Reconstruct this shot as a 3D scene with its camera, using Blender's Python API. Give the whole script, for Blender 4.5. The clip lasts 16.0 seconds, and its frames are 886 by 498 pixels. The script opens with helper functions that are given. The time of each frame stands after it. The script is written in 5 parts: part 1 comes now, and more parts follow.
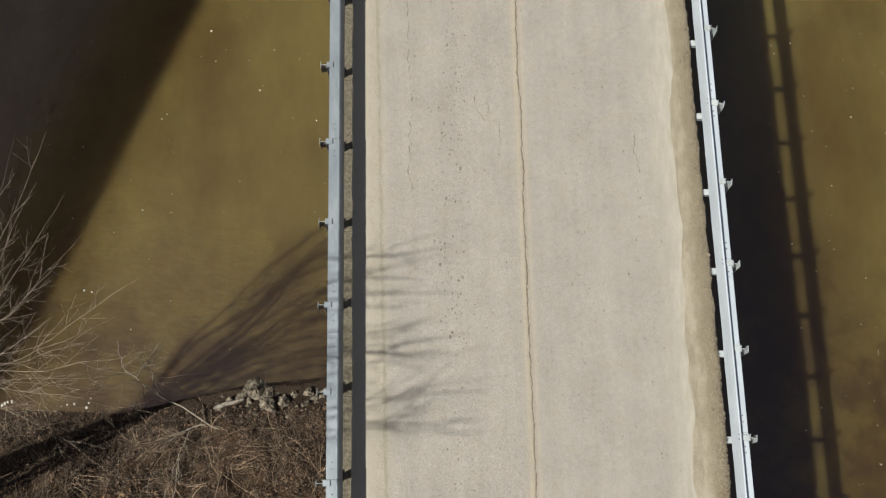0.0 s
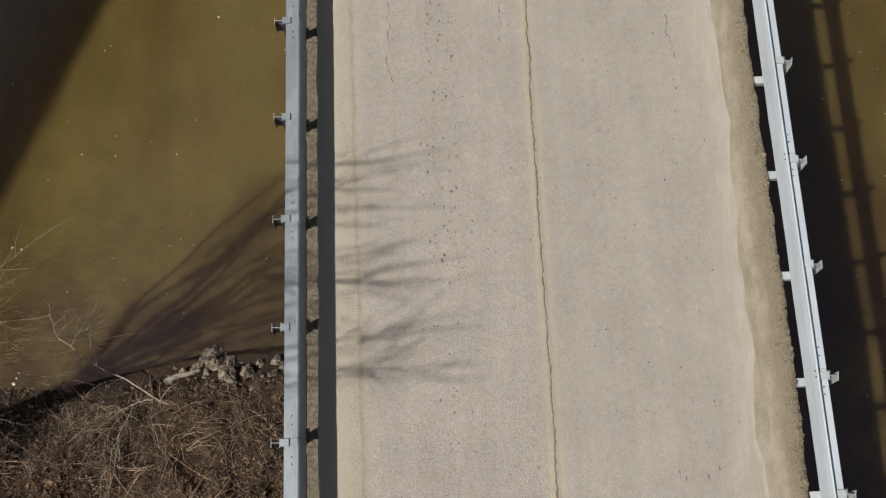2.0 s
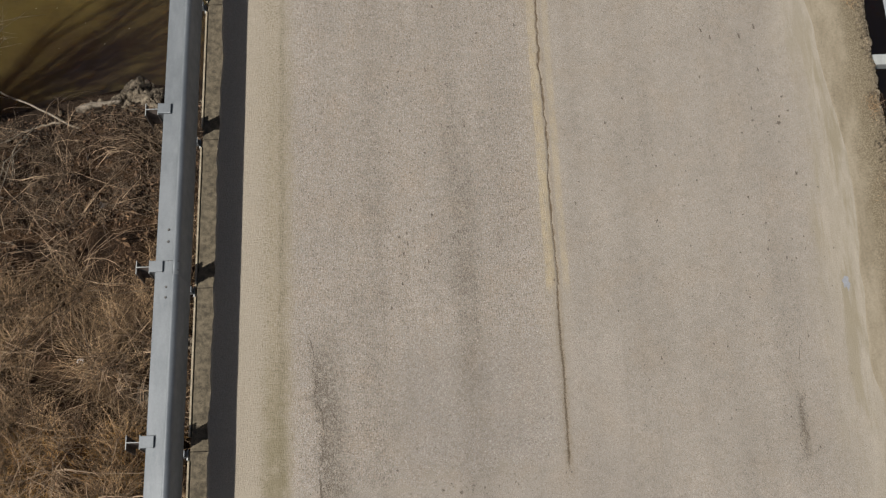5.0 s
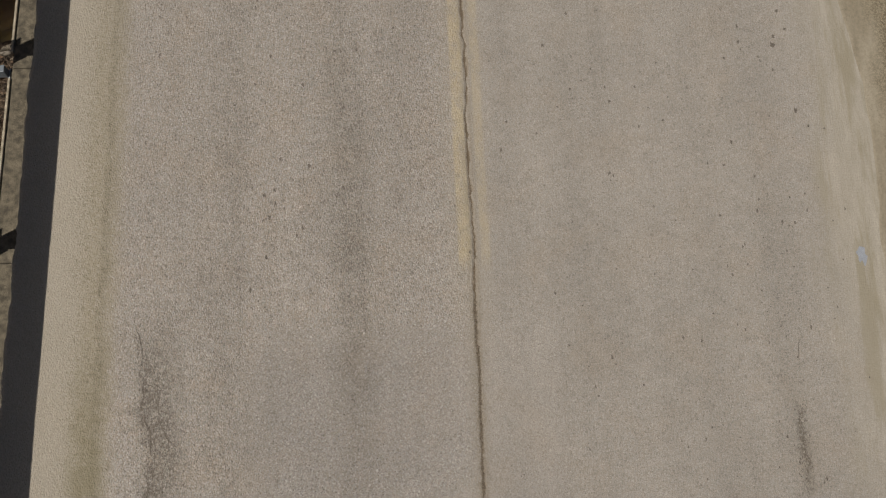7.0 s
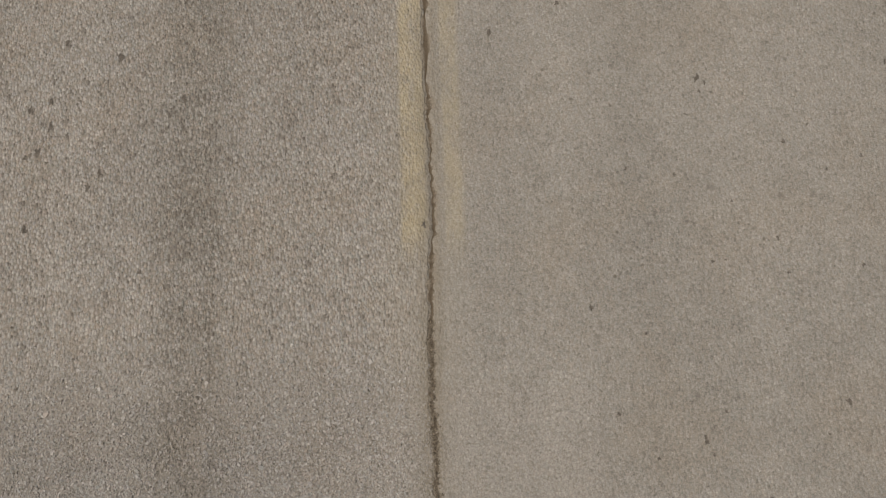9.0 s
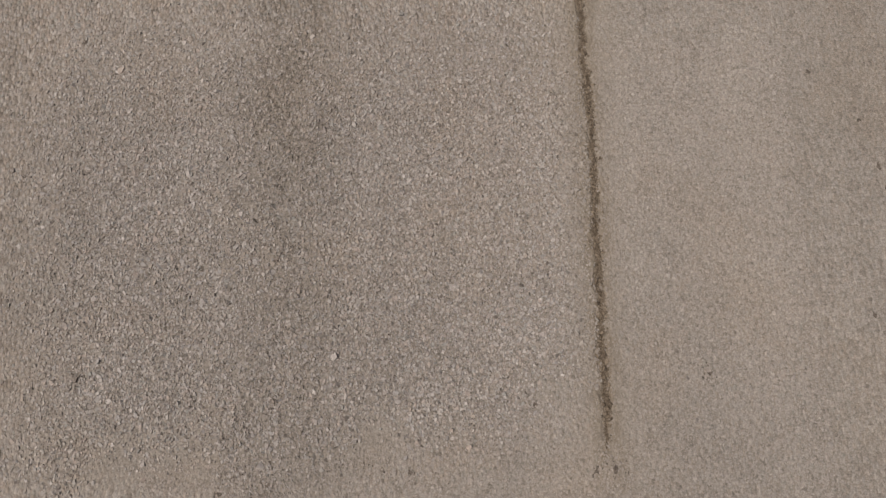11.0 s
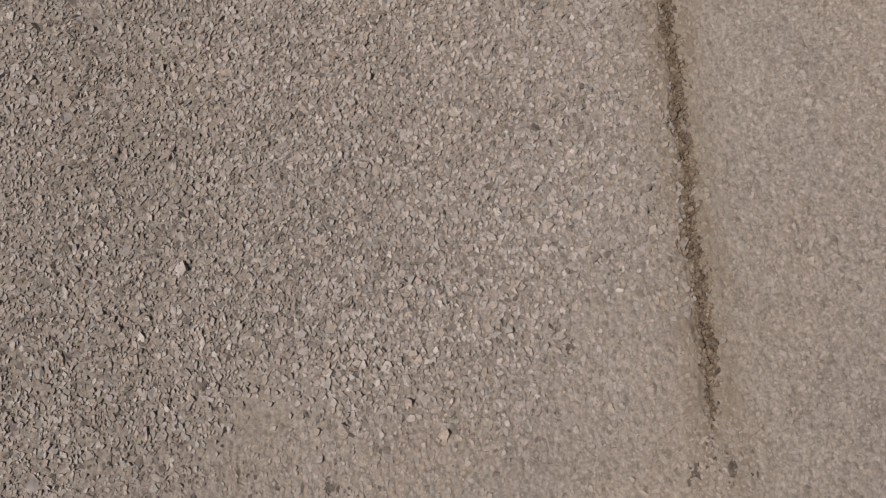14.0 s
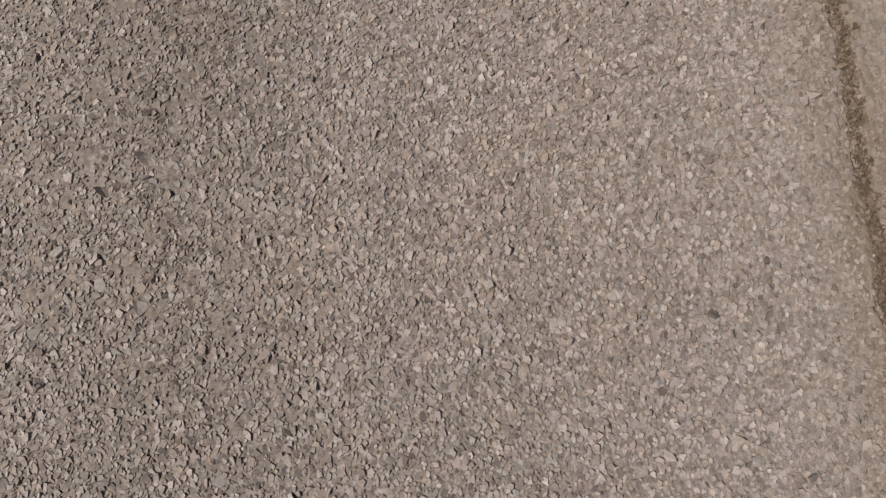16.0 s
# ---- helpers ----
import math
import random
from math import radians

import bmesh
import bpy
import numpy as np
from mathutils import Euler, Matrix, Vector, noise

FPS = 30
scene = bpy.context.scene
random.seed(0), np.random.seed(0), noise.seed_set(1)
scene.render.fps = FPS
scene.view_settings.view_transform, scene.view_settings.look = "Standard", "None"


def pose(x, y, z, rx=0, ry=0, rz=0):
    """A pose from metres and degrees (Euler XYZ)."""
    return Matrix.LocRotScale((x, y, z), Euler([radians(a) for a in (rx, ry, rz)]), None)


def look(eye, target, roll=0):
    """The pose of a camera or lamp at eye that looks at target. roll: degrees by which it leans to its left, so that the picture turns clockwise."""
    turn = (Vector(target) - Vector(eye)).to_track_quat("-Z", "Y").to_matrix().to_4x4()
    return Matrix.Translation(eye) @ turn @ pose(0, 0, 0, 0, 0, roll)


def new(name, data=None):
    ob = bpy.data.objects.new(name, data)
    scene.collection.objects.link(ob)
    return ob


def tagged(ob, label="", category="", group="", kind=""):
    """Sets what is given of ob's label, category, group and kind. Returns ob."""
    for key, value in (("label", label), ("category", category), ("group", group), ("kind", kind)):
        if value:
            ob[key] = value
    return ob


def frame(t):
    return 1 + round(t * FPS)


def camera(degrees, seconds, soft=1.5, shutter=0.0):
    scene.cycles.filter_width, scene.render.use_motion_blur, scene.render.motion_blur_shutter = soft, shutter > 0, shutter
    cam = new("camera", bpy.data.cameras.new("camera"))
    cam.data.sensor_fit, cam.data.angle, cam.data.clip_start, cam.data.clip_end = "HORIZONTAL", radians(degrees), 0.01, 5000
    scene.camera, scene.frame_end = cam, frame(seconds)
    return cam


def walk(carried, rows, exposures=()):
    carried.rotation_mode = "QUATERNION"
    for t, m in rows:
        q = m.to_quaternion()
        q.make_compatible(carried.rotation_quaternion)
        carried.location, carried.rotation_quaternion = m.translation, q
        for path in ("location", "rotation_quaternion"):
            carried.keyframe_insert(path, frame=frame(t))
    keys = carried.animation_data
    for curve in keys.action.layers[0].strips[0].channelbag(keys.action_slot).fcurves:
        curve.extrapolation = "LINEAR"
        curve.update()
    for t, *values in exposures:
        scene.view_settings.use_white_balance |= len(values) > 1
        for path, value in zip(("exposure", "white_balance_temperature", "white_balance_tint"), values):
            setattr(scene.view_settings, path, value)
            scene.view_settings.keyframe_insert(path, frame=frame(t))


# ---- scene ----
# ---- camera and its path ----
cam = camera(44.7, 16.0, soft=1.3)
walk(cam, [
    (0, look((-1.858, -1.421, 23.766), (-1.794, 1.281, 14.138), 0.19)),
    (0.5, look((-1.976, -1.533, 23.498), (-1.904, 1.199, 13.879), 0.11)),
    (1, look((-2.146, -1.662, 22.121), (-2.050, 1.144, 12.523), 0.01)),
    (1.5, look((-2.123, -1.856, 20.190), (-2.015, 1.044, 10.620), -0.09)),
    (2, look((-1.761, -2.228, 18.315), (-1.653, 0.716, 8.759), -0.08)),
    (2.5, look((-1.452, -3.842, 16.962), (-1.354, -0.899, 7.405), -0.08)),
    (3, look((-1.364, -5.847, 16.028), (-1.247, -2.859, 6.486), -0.05)),
    (3.2, look((-1.356, -6.470, 15.952), (-1.231, -3.469, 6.414), -0.05)),
    (5.3, look((-1.181, -7.592, 11.250), (-1.068, -4.329, 1.798), -0.05)),
    (5.5, look((-1.009, -7.614, 10.859), (-0.895, -4.368, 1.401), -0.10)),
    (6, look((-0.585, -7.561, 10.265), (-0.482, -4.372, 0.788), -0.25)),
    (6.5, look((-0.271, -7.234, 9.765), (-0.178, -4.087, 0.274), -0.38)),
    (7, look((-0.137, -6.766, 8.884), (-0.046, -3.627, -0.610), -0.43)),
    (7.5, look((-0.031, -6.354, 8.145), (0.043, -3.229, -1.354), -0.50)),
    (8, look((0.058, -5.986, 7.172), (0.115, -2.886, -2.335), -0.63)),
    (8.5, look((0.142, -5.718, 5.756), (0.195, -2.517, -3.718), -0.55)),
    (9, look((0.241, -5.468, 4.482), (0.286, -2.319, -5.009), -0.45)),
    (9.5, look((0.336, -5.868, 4.191), (0.370, -2.736, -5.306), -0.38)),
    (10, look((0.038, -6.291, 4.144), (0.082, -3.182, -5.360), -0.28)),
    (10.2, look((-0.207, -6.418, 4.132), (-0.166, -3.327, -5.378), -0.24)),
    (12.3, look((-0.346, -6.493, 1.810), (-0.313, -3.149, -7.614), -0.51)),
    (12.5, look((-0.293, -6.493, 1.796), (-0.248, -3.177, -7.638), -0.56)),
    (13, look((-0.204, -6.487, 1.799), (-0.125, -3.233, -7.656), -0.66)),
    (13.5, look((-0.199, -6.426, 1.757), (-0.083, -3.302, -7.742), -0.58)),
    (14, look((-0.240, -6.231, 1.718), (-0.111, -3.235, -7.822), -0.35)),
    (14.5, look((-0.305, -6.032, 1.666), (-0.158, -3.064, -7.882), -0.03)),
    (15, look((-0.378, -5.924, 1.611), (-0.203, -2.935, -7.930), 0.26)),
    (15.5, look((-0.438, -5.873, 1.572), (-0.242, -2.860, -7.961), 0.43)),
    (16, look((-0.458, -5.836, 1.484), (-0.243, -2.776, -8.034), 0.52)),
], exposures=[
    (0.0, 0.75, 6020, 4), (3.0, 0.37, 6130, 9), (5.5, 0.18, 6250, 9), (6.2, 0.05, 6250, 9), (7.2, 0.02, 6245, 9), (9.0, -0.10, 6240, 8.5), (9.5, -0.09, 6290, 12), (10.2, -0.10, 6350, 14), (12.3, -0.05, 6430, 17), (16.0, -0.04, 6480, 18),
])

# ---- sky and sun ----
SUN_WAY = Vector((0.555, 0.303, -1.0)).normalized()      # the way the sunlight travels
world = bpy.data.worlds.new("sky")
scene.world = world
world.use_nodes = True
wt = world.node_tree
sky = wt.nodes.new("ShaderNodeTexSky")
sky.sky_type = "NISHITA"
sky.sun_disc = False
sky.air_density = 0.65
sky.dust_density = 3.2
sky.ozone_density = 0.3
sky.sun_elevation = math.asin(-SUN_WAY.z)
sky.sun_rotation = math.atan2(-SUN_WAY.x, -SUN_WAY.y)
wt.nodes["Background"].inputs["Strength"].default_value = 0.05
wt.links.new(sky.outputs["Color"], wt.nodes["Background"].inputs["Color"])
sun_data = bpy.data.lights.new("sun", "SUN")
sun_data.energy = 5.0
sun_data.angle = radians(0.53)
sun_data.color = (1.0, 0.94, 0.86)
sun = new("sun", sun_data)
sun.matrix_world = look((0, 0, 60), Vector((0, 0, 60)) + SUN_WAY)

# ---- small helpers of this scene ----
rng = np.random.default_rng(7)


def smooth_step(a, b, v):
    s = np.clip((v - a) / (b - a), 0, 1)
    return s * s * (3 - 2 * s)


def mesh_from(name, verts, faces, material=None, smooth=False):
    me = bpy.data.meshes.new(name)
    me.from_pydata([tuple(v) for v in verts], [], [tuple(f) for f in faces])
    me.update()
    if material:
        me.materials.append(material)
    if smooth:
        me.polygons.foreach_set("use_smooth", [True] * len(me.polygons))
    return me


def big_mesh(name, verts, tris, material):
    """A mesh of many triangles from two arrays."""
    me = bpy.data.meshes.new(name)
    verts = np.ascontiguousarray(verts, dtype=np.float32)
    tris = np.ascontiguousarray(tris, dtype=np.int32)
    me.vertices.add(len(verts))
    me.vertices.foreach_set("co", verts.ravel())
    me.loops.add(tris.size)
    me.loops.foreach_set("vertex_index", tris.ravel())
    me.polygons.add(len(tris))
    me.polygons.foreach_set("loop_start", np.arange(0, tris.size, 3, dtype=np.int32))
    me.update(calc_edges=True)
    me.shade_flat()
    me.materials.append(material)
    return me


def empty_thing(name, at=(0, 0, 0)):
    ob = new(name)
    ob.location = at
    ob.empty_display_size = 0.2
    return ob


def part(name, me, parent, label=""):
    ob = new(name, me)
    ob.parent = parent
    if label:
        tagged(ob, label)
    return ob


def box_data(x0, x1, y0, y1, z0, z1, bevel=0.0):
    bm = bmesh.new()
    bmesh.ops.create_cube(bm, size=1.0)
    for v in bm.verts:
        v.co = Vector(((x0 + x1) / 2 + v.co.x * (x1 - x0), (y0 + y1) / 2 + v.co.y * (y1 - y0), (z0 + z1) / 2 + v.co.z * (z1 - z0)))
    if bevel:
        bmesh.ops.bevel(bm, geom=list(bm.edges), offset=bevel, segments=2, affect="EDGES", profile=0.5)
    return bm


def from_bm(name, bm, material):
    me = bpy.data.meshes.new(name)
    bm.to_mesh(me)
    bm.free()
    me.materials.append(material)
    return me


def box(name, x0, x1, y0, y1, z0, z1, material, parent=None, bevel=0.0, label=""):
    me = from_bm(name, box_data(x0, x1, y0, y1, z0, z1, bevel), material)
    return part(name, me, parent, label) if parent else new(name, me)


def extrude_y(profile, ys, wobble=None):
    """A closed profile of (x, z) drawn along y, with capped ends; wobble(y) gives a shift (dx, dz)."""
    n = len(profile)
    verts, faces = [], []
    for y in ys:
        dx, dz = wobble(y) if wobble else (0, 0)
        verts += [(x + dx, y, z + dz) for x, z in profile]
    for k in range(len(ys) - 1):
        for i in range(n):
            j = (i + 1) % n
            faces.append((k * n + i, k * n + j, (k + 1) * n + j, (k + 1) * n + i))
    faces.append(tuple(range(n)))
    faces.append(tuple((len(ys) - 1) * n + i for i in reversed(range(n))))
    return verts, faces


def recalc(me):
    bm = bmesh.new()
    bm.from_mesh(me)
    bmesh.ops.recalc_face_normals(bm, faces=bm.faces)
    bm.to_mesh(me)
    bm.free()
    return me


class Tubes:
    """Collects tapered tubes into one mesh."""

    def __init__(self):
        self.verts, self.faces = [], []

    def add(self, points, radii, sides=5):
        base = len(self.verts)
        points = [Vector(p) for p in points]
        for k, p in enumerate(points):
            way = (points[min(k + 1, len(points) - 1)] - points[max(k - 1, 0)])
            way = way.normalized() if way.length > 1e-6 else Vector((0, 0, 1))
            side = way.cross(Vector((0.31, 0.2, 0.93)))
            side = side.normalized() if side.length > 1e-3 else Vector((1, 0, 0))
            other = way.cross(side)
            for s in range(sides):
                a = 2 * math.pi * s / sides
                self.verts.append(tuple(p + float(radii[k]) * (math.cos(a) * side + math.sin(a) * other)))
        for k in range(len(points) - 1):
            for s in range(sides):
                t = (s + 1) % sides
                self.faces.append((base + k * sides + s, base + k * sides + t, base + (k + 1) * sides + t, base + (k + 1) * sides + s))
        self.faces.append(tuple(base + (len(points) - 1) * sides + s for s in range(sides)))

    def mesh(self, name, material, smooth=True):
        return mesh_from(name, self.verts, self.faces, material, smooth)


# ---- materials ----
class Mat:
    """A node material with short names for the nodes used here."""

    def __init__(self, name, roughness=0.8, metallic=0.0, specular=0.3):
        self.m = bpy.data.materials.new(name)
        self.m.use_nodes = True
        self.t = self.m.node_tree
        self.b = self.t.nodes["Principled BSDF"]
        self.b.inputs["Roughness"].default_value = roughness
        self.b.inputs["Metallic"].default_value = metallic
        self.b.inputs["Specular IOR Level"].default_value = specular
        self.geo = self.t.nodes.new("ShaderNodeNewGeometry")
        self.pos = self.geo.outputs["Position"]
        self.island = self.geo.outputs["Random Per Island"]

    def put(self, node_input, value):
        if isinstance(value, bpy.types.NodeSocket):
            self.t.links.new(value, node_input)
        else:
            node_input.default_value = value

    def scaled(self, sx, sy, sz, source=None):
        n = self.t.nodes.new("ShaderNodeMapping")
        n.inputs["Scale"].default_value = (sx, sy, sz)
        self.put(n.inputs["Vector"], source or self.pos)
        return n.outputs["Vector"]

    def noise(self, scale, detail=3.0, rough=0.55, vector=None, colour=False):
        n = self.t.nodes.new("ShaderNodeTexNoise")
        n.inputs["Scale"].default_value = scale
        n.inputs["Detail"].default_value = detail
        n.inputs["Roughness"].default_value = rough
        self.put(n.inputs["Vector"], vector or self.pos)
        return n.outputs["Color" if colour else "Fac"]

    def cells(self, scale, feature="F1", out="Distance", vector=None, rand=1.0):
        n = self.t.nodes.new("ShaderNodeTexVoronoi")
        n.feature = feature
        n.inputs["Scale"].default_value = scale
        n.inputs["Randomness"].default_value = rand
        self.put(n.inputs["Vector"], vector or self.pos)
        return n.outputs[out]

    def ramp(self, value, *stops):
        n = self.t.nodes.new("ShaderNodeValToRGB")
        e = n.color_ramp.elements
        while len(e) < len(stops):
            e.new(0.5)
        for el, (p, c) in zip(e, stops):
            el.position = p
            el.color = (*c, 1) if isinstance(c, tuple) else (c, c, c, 1)
        self.put(n.inputs["Fac"], value)
        return n.outputs["Color"]

    def math(self, op, a, b=0.0, c=0.0):
        n = self.t.nodes.new("ShaderNodeMath")
        n.operation = op
        for i, v in enumerate((a, b, c)):
            self.put(n.inputs[i], v)
        return n.outputs[0]

    def band(self, v, a, b, c, d):
        """1 between b and c, falling to 0 at a and d."""
        up, down = self.span(v, a, b), self.span(v, d, c)
        return self.math("MULTIPLY", up, down)

    def span(self, v, a, b):
        n = self.t.nodes.new("ShaderNodeMapRange")
        n.interpolation_type = "SMOOTHSTEP"
        flip = a > b
        n.inputs["From Min"].default_value, n.inputs["From Max"].default_value = min(a, b), max(a, b)
        n.inputs["To Min"].default_value, n.inputs["To Max"].default_value = (1, 0) if flip else (0, 1)
        self.put(n.inputs["Value"], v)
        return n.outputs["Result"]

    def xyz(self):
        n = self.t.nodes.new("ShaderNodeSeparateXYZ")
        self.put(n.inputs["Vector"], self.pos)
        return n.outputs

    def mix(self, fac, a, b, blend="MIX"):
        n = self.t.nodes.new("ShaderNodeMix")
        n.data_type = "RGBA"
        n.blend_type = blend
        self.put(n.inputs[0], fac)
        for i, v in ((6, a), (7, b)):
            if isinstance(v, tuple) and len(v) == 3:
                v = (*v, 1)
            self.put(n.inputs[i], v)
        return n.outputs[2]

    def grey(self, v):
        n = self.t.nodes.new("ShaderNodeCombineColor")
        for i in range(3):
            self.put(n.inputs[i], v)
        return n.outputs[0]

    def times(self, colour, v):
        return self.mix(1.0, colour, self.grey(v), "MULTIPLY")

    def colour(self, c):
        self.put(self.b.inputs["Base Color"], c if not isinstance(c, tuple) else (*c, 1))
        return self

    def bump(self, height, distance, strength=1.0):
        n = self.t.nodes.new("ShaderNodeBump")
        n.inputs["Distance"].default_value = distance
        n.inputs["Strength"].default_value = strength
        self.put(n.inputs["Height"], height)
        if self.b.inputs["Normal"].links:
            self.put(n.inputs["Normal"], self.b.inputs["Normal"].links[0].from_socket)
        self.put(self.b.inputs["Normal"], n.outputs["Normal"])
        return self

    def rough(self, v):
        self.put(self.b.inputs["Roughness"], v)
        return self


def range_of(m, value, lo, hi):
    return m.math("MULTIPLY_ADD", value, hi - lo, lo)


CHIP_TONES = ((0.0, (0.140, 0.119, 0.098)), (0.12, (0.205, 0.182, 0.158)), (0.30, (0.252, 0.214, 0.174)), (0.42, (0.232, 0.224, 0.200)), (0.55, (0.276, 0.232, 0.194)), (0.68, (0.262, 0.246, 0.226)), (0.86, (0.285, 0.258, 0.226)), (1.0, (0.345, 0.318, 0.284)))


def ravelled(m, colour, x, y):
    """Long ragged streaks of lost chips and dark binder in the wheel tracks."""
    speck = m.span(m.noise(62.0, 3.0, 0.75, m.scaled(1, 0.7, 1)), 0.44, 0.60)
    torn = m.span(m.noise(9.0, 6.0, 0.8, m.scaled(1, 0.45, 1)), 0.36, 0.64)
    wob = m.math("MULTIPLY_ADD", m.noise(0.7, 3.0), 0.4, m.math("MULTIPLY_ADD", y, 0.045, m.math("ADD", x, 0.86)))
    wob = m.math("MULTIPLY_ADD", m.noise(7.0, 4.0, 0.7), 0.16, m.math("SUBTRACT", wob, 0.08))
    dark = m.math("MULTIPLY", m.band(wob, -0.26, -0.02, 0.06, 0.27), range_of(m, speck, 0.10, 1.0))
    dark = m.math("MULTIPLY", dark, range_of(m, torn, 0.18, 1.0))
    dark = m.math("MULTIPLY", dark, m.math("MULTIPLY", range_of(m, m.span(y, -0.4, -3.6), 0.12, 0.85), range_of(m, m.span(y, -5.6, -4.8), 0.5, 1.0)))
    # a fainter one in the outer track
    out = m.math("MULTIPLY_ADD", m.noise(1.4, 4.0, 0.7), 0.7, m.math("ADD", x, 1.62))
    faint = m.math("MULTIPLY", m.band(out, -0.30, 0.0, 0.10, 0.36), m.math("MULTIPLY", range_of(m, speck, 0.1, 1.0), torn))
    faint = m.math("MULTIPLY", faint, m.math("MULTIPLY", m.span(y, 0.5, -2.2), 0.42))
    dark = m.math("MAXIMUM", dark, faint)
    # broken patches round the cracks in the wheel tracks
    near = m.math("MULTIPLY_ADD", y, 0.09, m.math("MULTIPLY_ADD", m.noise(3.0, 3.0), 0.30, m.math("ADD", x, 2.87)))
    loss = m.math("MULTIPLY", m.band(m.math("MULTIPLY_ADD", m.noise(11.0, 5.0, 0.75), 0.14, m.math("SUBTRACT", near, 0.07)), -0.12, 0.02, 0.12, 0.38), m.math("MULTIPLY", m.span(y, -4.2, -4.9), m.span(y, -6.9, -6.4)))
    far = m.math("MULTIPLY_ADD", m.noise(4.0, 3.0), 0.10, m.math("SUBTRACT", x, 2.895))
    loss2 = m.math("MULTIPLY", m.band(far, -0.07, -0.015, 0.015, 0.07), m.math("MULTIPLY", m.span(y, -5.2, -5.4), m.span(y, -6.1, -5.9)))
    loss = m.math("MULTIPLY", m.math("ADD", loss, loss2), m.math("MULTIPLY", range_of(m, speck, 0.3, 1.0), m.span(m.noise(13.0, 6.0, 0.85), 0.38, 0.54)))
    dark = m.math("MAXIMUM", dark, m.math("MULTIPLY", loss, 1.0))
    return m.mix(dark, colour, (0.088, 0.074, 0.056))


def road_material():
    m = Mat("chip_seal", 0.92, specular=0.2)
    x, y, z = m.xyz()
    long = m.scaled(1.0, 0.62, 1.0)
    tone = m.cells(100.0, out="Color", vector=long)
    sep = m.t.nodes.new("ShaderNodeSeparateColor")
    m.put(sep.inputs[0], tone)
    chip = m.ramp(sep.outputs[0], *CHIP_TONES)
    stone = m.cells(100.0, vector=long)
    gap = m.span(stone, 0.74, 0.40)
    fine = m.ramp(m.noise(170.0, 3.0, 0.7), (0.3, 0.62), (0.68, 1.28))
    pits = m.math("MULTIPLY", m.span(m.cells(48.0), 0.20, 0.08), m.span(m.noise(13.0, 2.0), 0.5, 0.6))
    # how coarse the chips stand: open texture in the near lane, filled and worn smooth elsewhere
    wear = m.noise(1.3, 4.0, 0.6)
    past = m.math("MULTIPLY_ADD", m.math("MAXIMUM", x, -0.65), -0.30, y)
    laid = m.math("MULTIPLY", m.band(x, -1.9, -1.3, 0.16, 0.19), m.math("MULTIPLY", m.span(past, -5.98, -5.86), m.span(y, -4.3, -4.9)))
    lane = m.math("MULTIPLY", m.math("MULTIPLY", m.span(x, 0.35, 0.05), m.span(past, -6.05, -5.85)), range_of(m, m.span(y, 3.0, -3.0), 0.45, 1.0))
    open_tex = m.math("MULTIPLY_ADD", lane, 0.5, m.math("MULTIPLY", wear, 0.5))
    open_tex = m.math("MULTIPLY", m.span(open_tex, 0.15, 0.8), m.math("SUBTRACT", 1.0, m.math("MULTIPLY", laid, 0.85)))
    filled = m.mix(m.noise(24.0, 4.0, 0.65), (0.180, 0.159, 0.131), (0.218, 0.196, 0.164))
    filled = m.mix(1.0, filled, fine, "MULTIPLY")
    mottle = m.ramp(m.noise(85.0, 2.5, 0.65), (0.3, 0.76), (0.7, 1.22))
    filled = m.mix(m.math("MULTIPLY", pits, 0.6), filled, (0.11, 0.092, 0.072))
    chip = m.mix(m.math("MULTIPLY", m.span(gap, 1.0, 0.0), range_of(m, open_tex, 0.10, 0.42)), chip, (0.15, 0.128, 0.104))
    chip = m.mix(1.0, chip, (0.925, 0.91, 0.887), "MULTIPLY")
    # under the raised chips of the open stretch lies the dark binder
    open_bed = m.math("MULTIPLY", m.band(x, -1.9, -1.4, -0.1, 0.15), m.math("MULTIPLY", m.span(past, -5.95, -5.83), m.span(y, -4.4, -4.9)))
    chip = m.mix(m.math("MULTIPLY", open_bed, 0.5), chip, m.mix(m.noise(70.0, 4.0), (0.14, 0.118, 0.093), (0.27, 0.235, 0.195)))
    base = m.mix(range_of(m, open_tex, 0.40, 0.95), filled, chip)
    base = m.mix(1.0, base, mottle, "MULTIPLY")
    # long streaks along the wheel tracks, and broad blotches
    streak = m.noise(1.0, 4.0, 0.6, m.scaled(1.7, 0.12, 1.0))
    base = m.mix(1.0, base, m.ramp(streak, (0.3, 0.94), (0.7, 1.05)), "MULTIPLY")
    track = m.noise(1.0, 5.0, 0.65, m.scaled(4.2, 0.10, 1.0))
    base = m.mix(1.0, base, m.ramp(track, (0.32, 0.965), (0.68, 1.03)), "MULTIPLY")
    blotch = m.noise(0.8, 5.0, 0.6)
    base = m.mix(1.0, base, m.ramp(blotch, (0.25, 0.9), (0.75, 1.08)), "MULTIPLY")
    tint = m.noise(2.2, 3.0, 0.5, m.scaled(1, 1, 1))
    base = m.mix(m.span(tint, 0.45, 0.75), base, m.mix(1.0, base, (1.015, 0.99, 0.96), "MULTIPLY"))
    # dark ravelled streak left of the middle, where chips were lost
    base = ravelled(m, base, x, y)
    mid = m.noise(8.0, 5.0, 0.75)
    base = m.mix(1.0, base, m.ramp(mid, (0.3, 0.90), (0.7, 1.07)), "MULTIPLY")
    # fine peppering of lost chips
    pepper = m.cells(13.0, out="Distance")
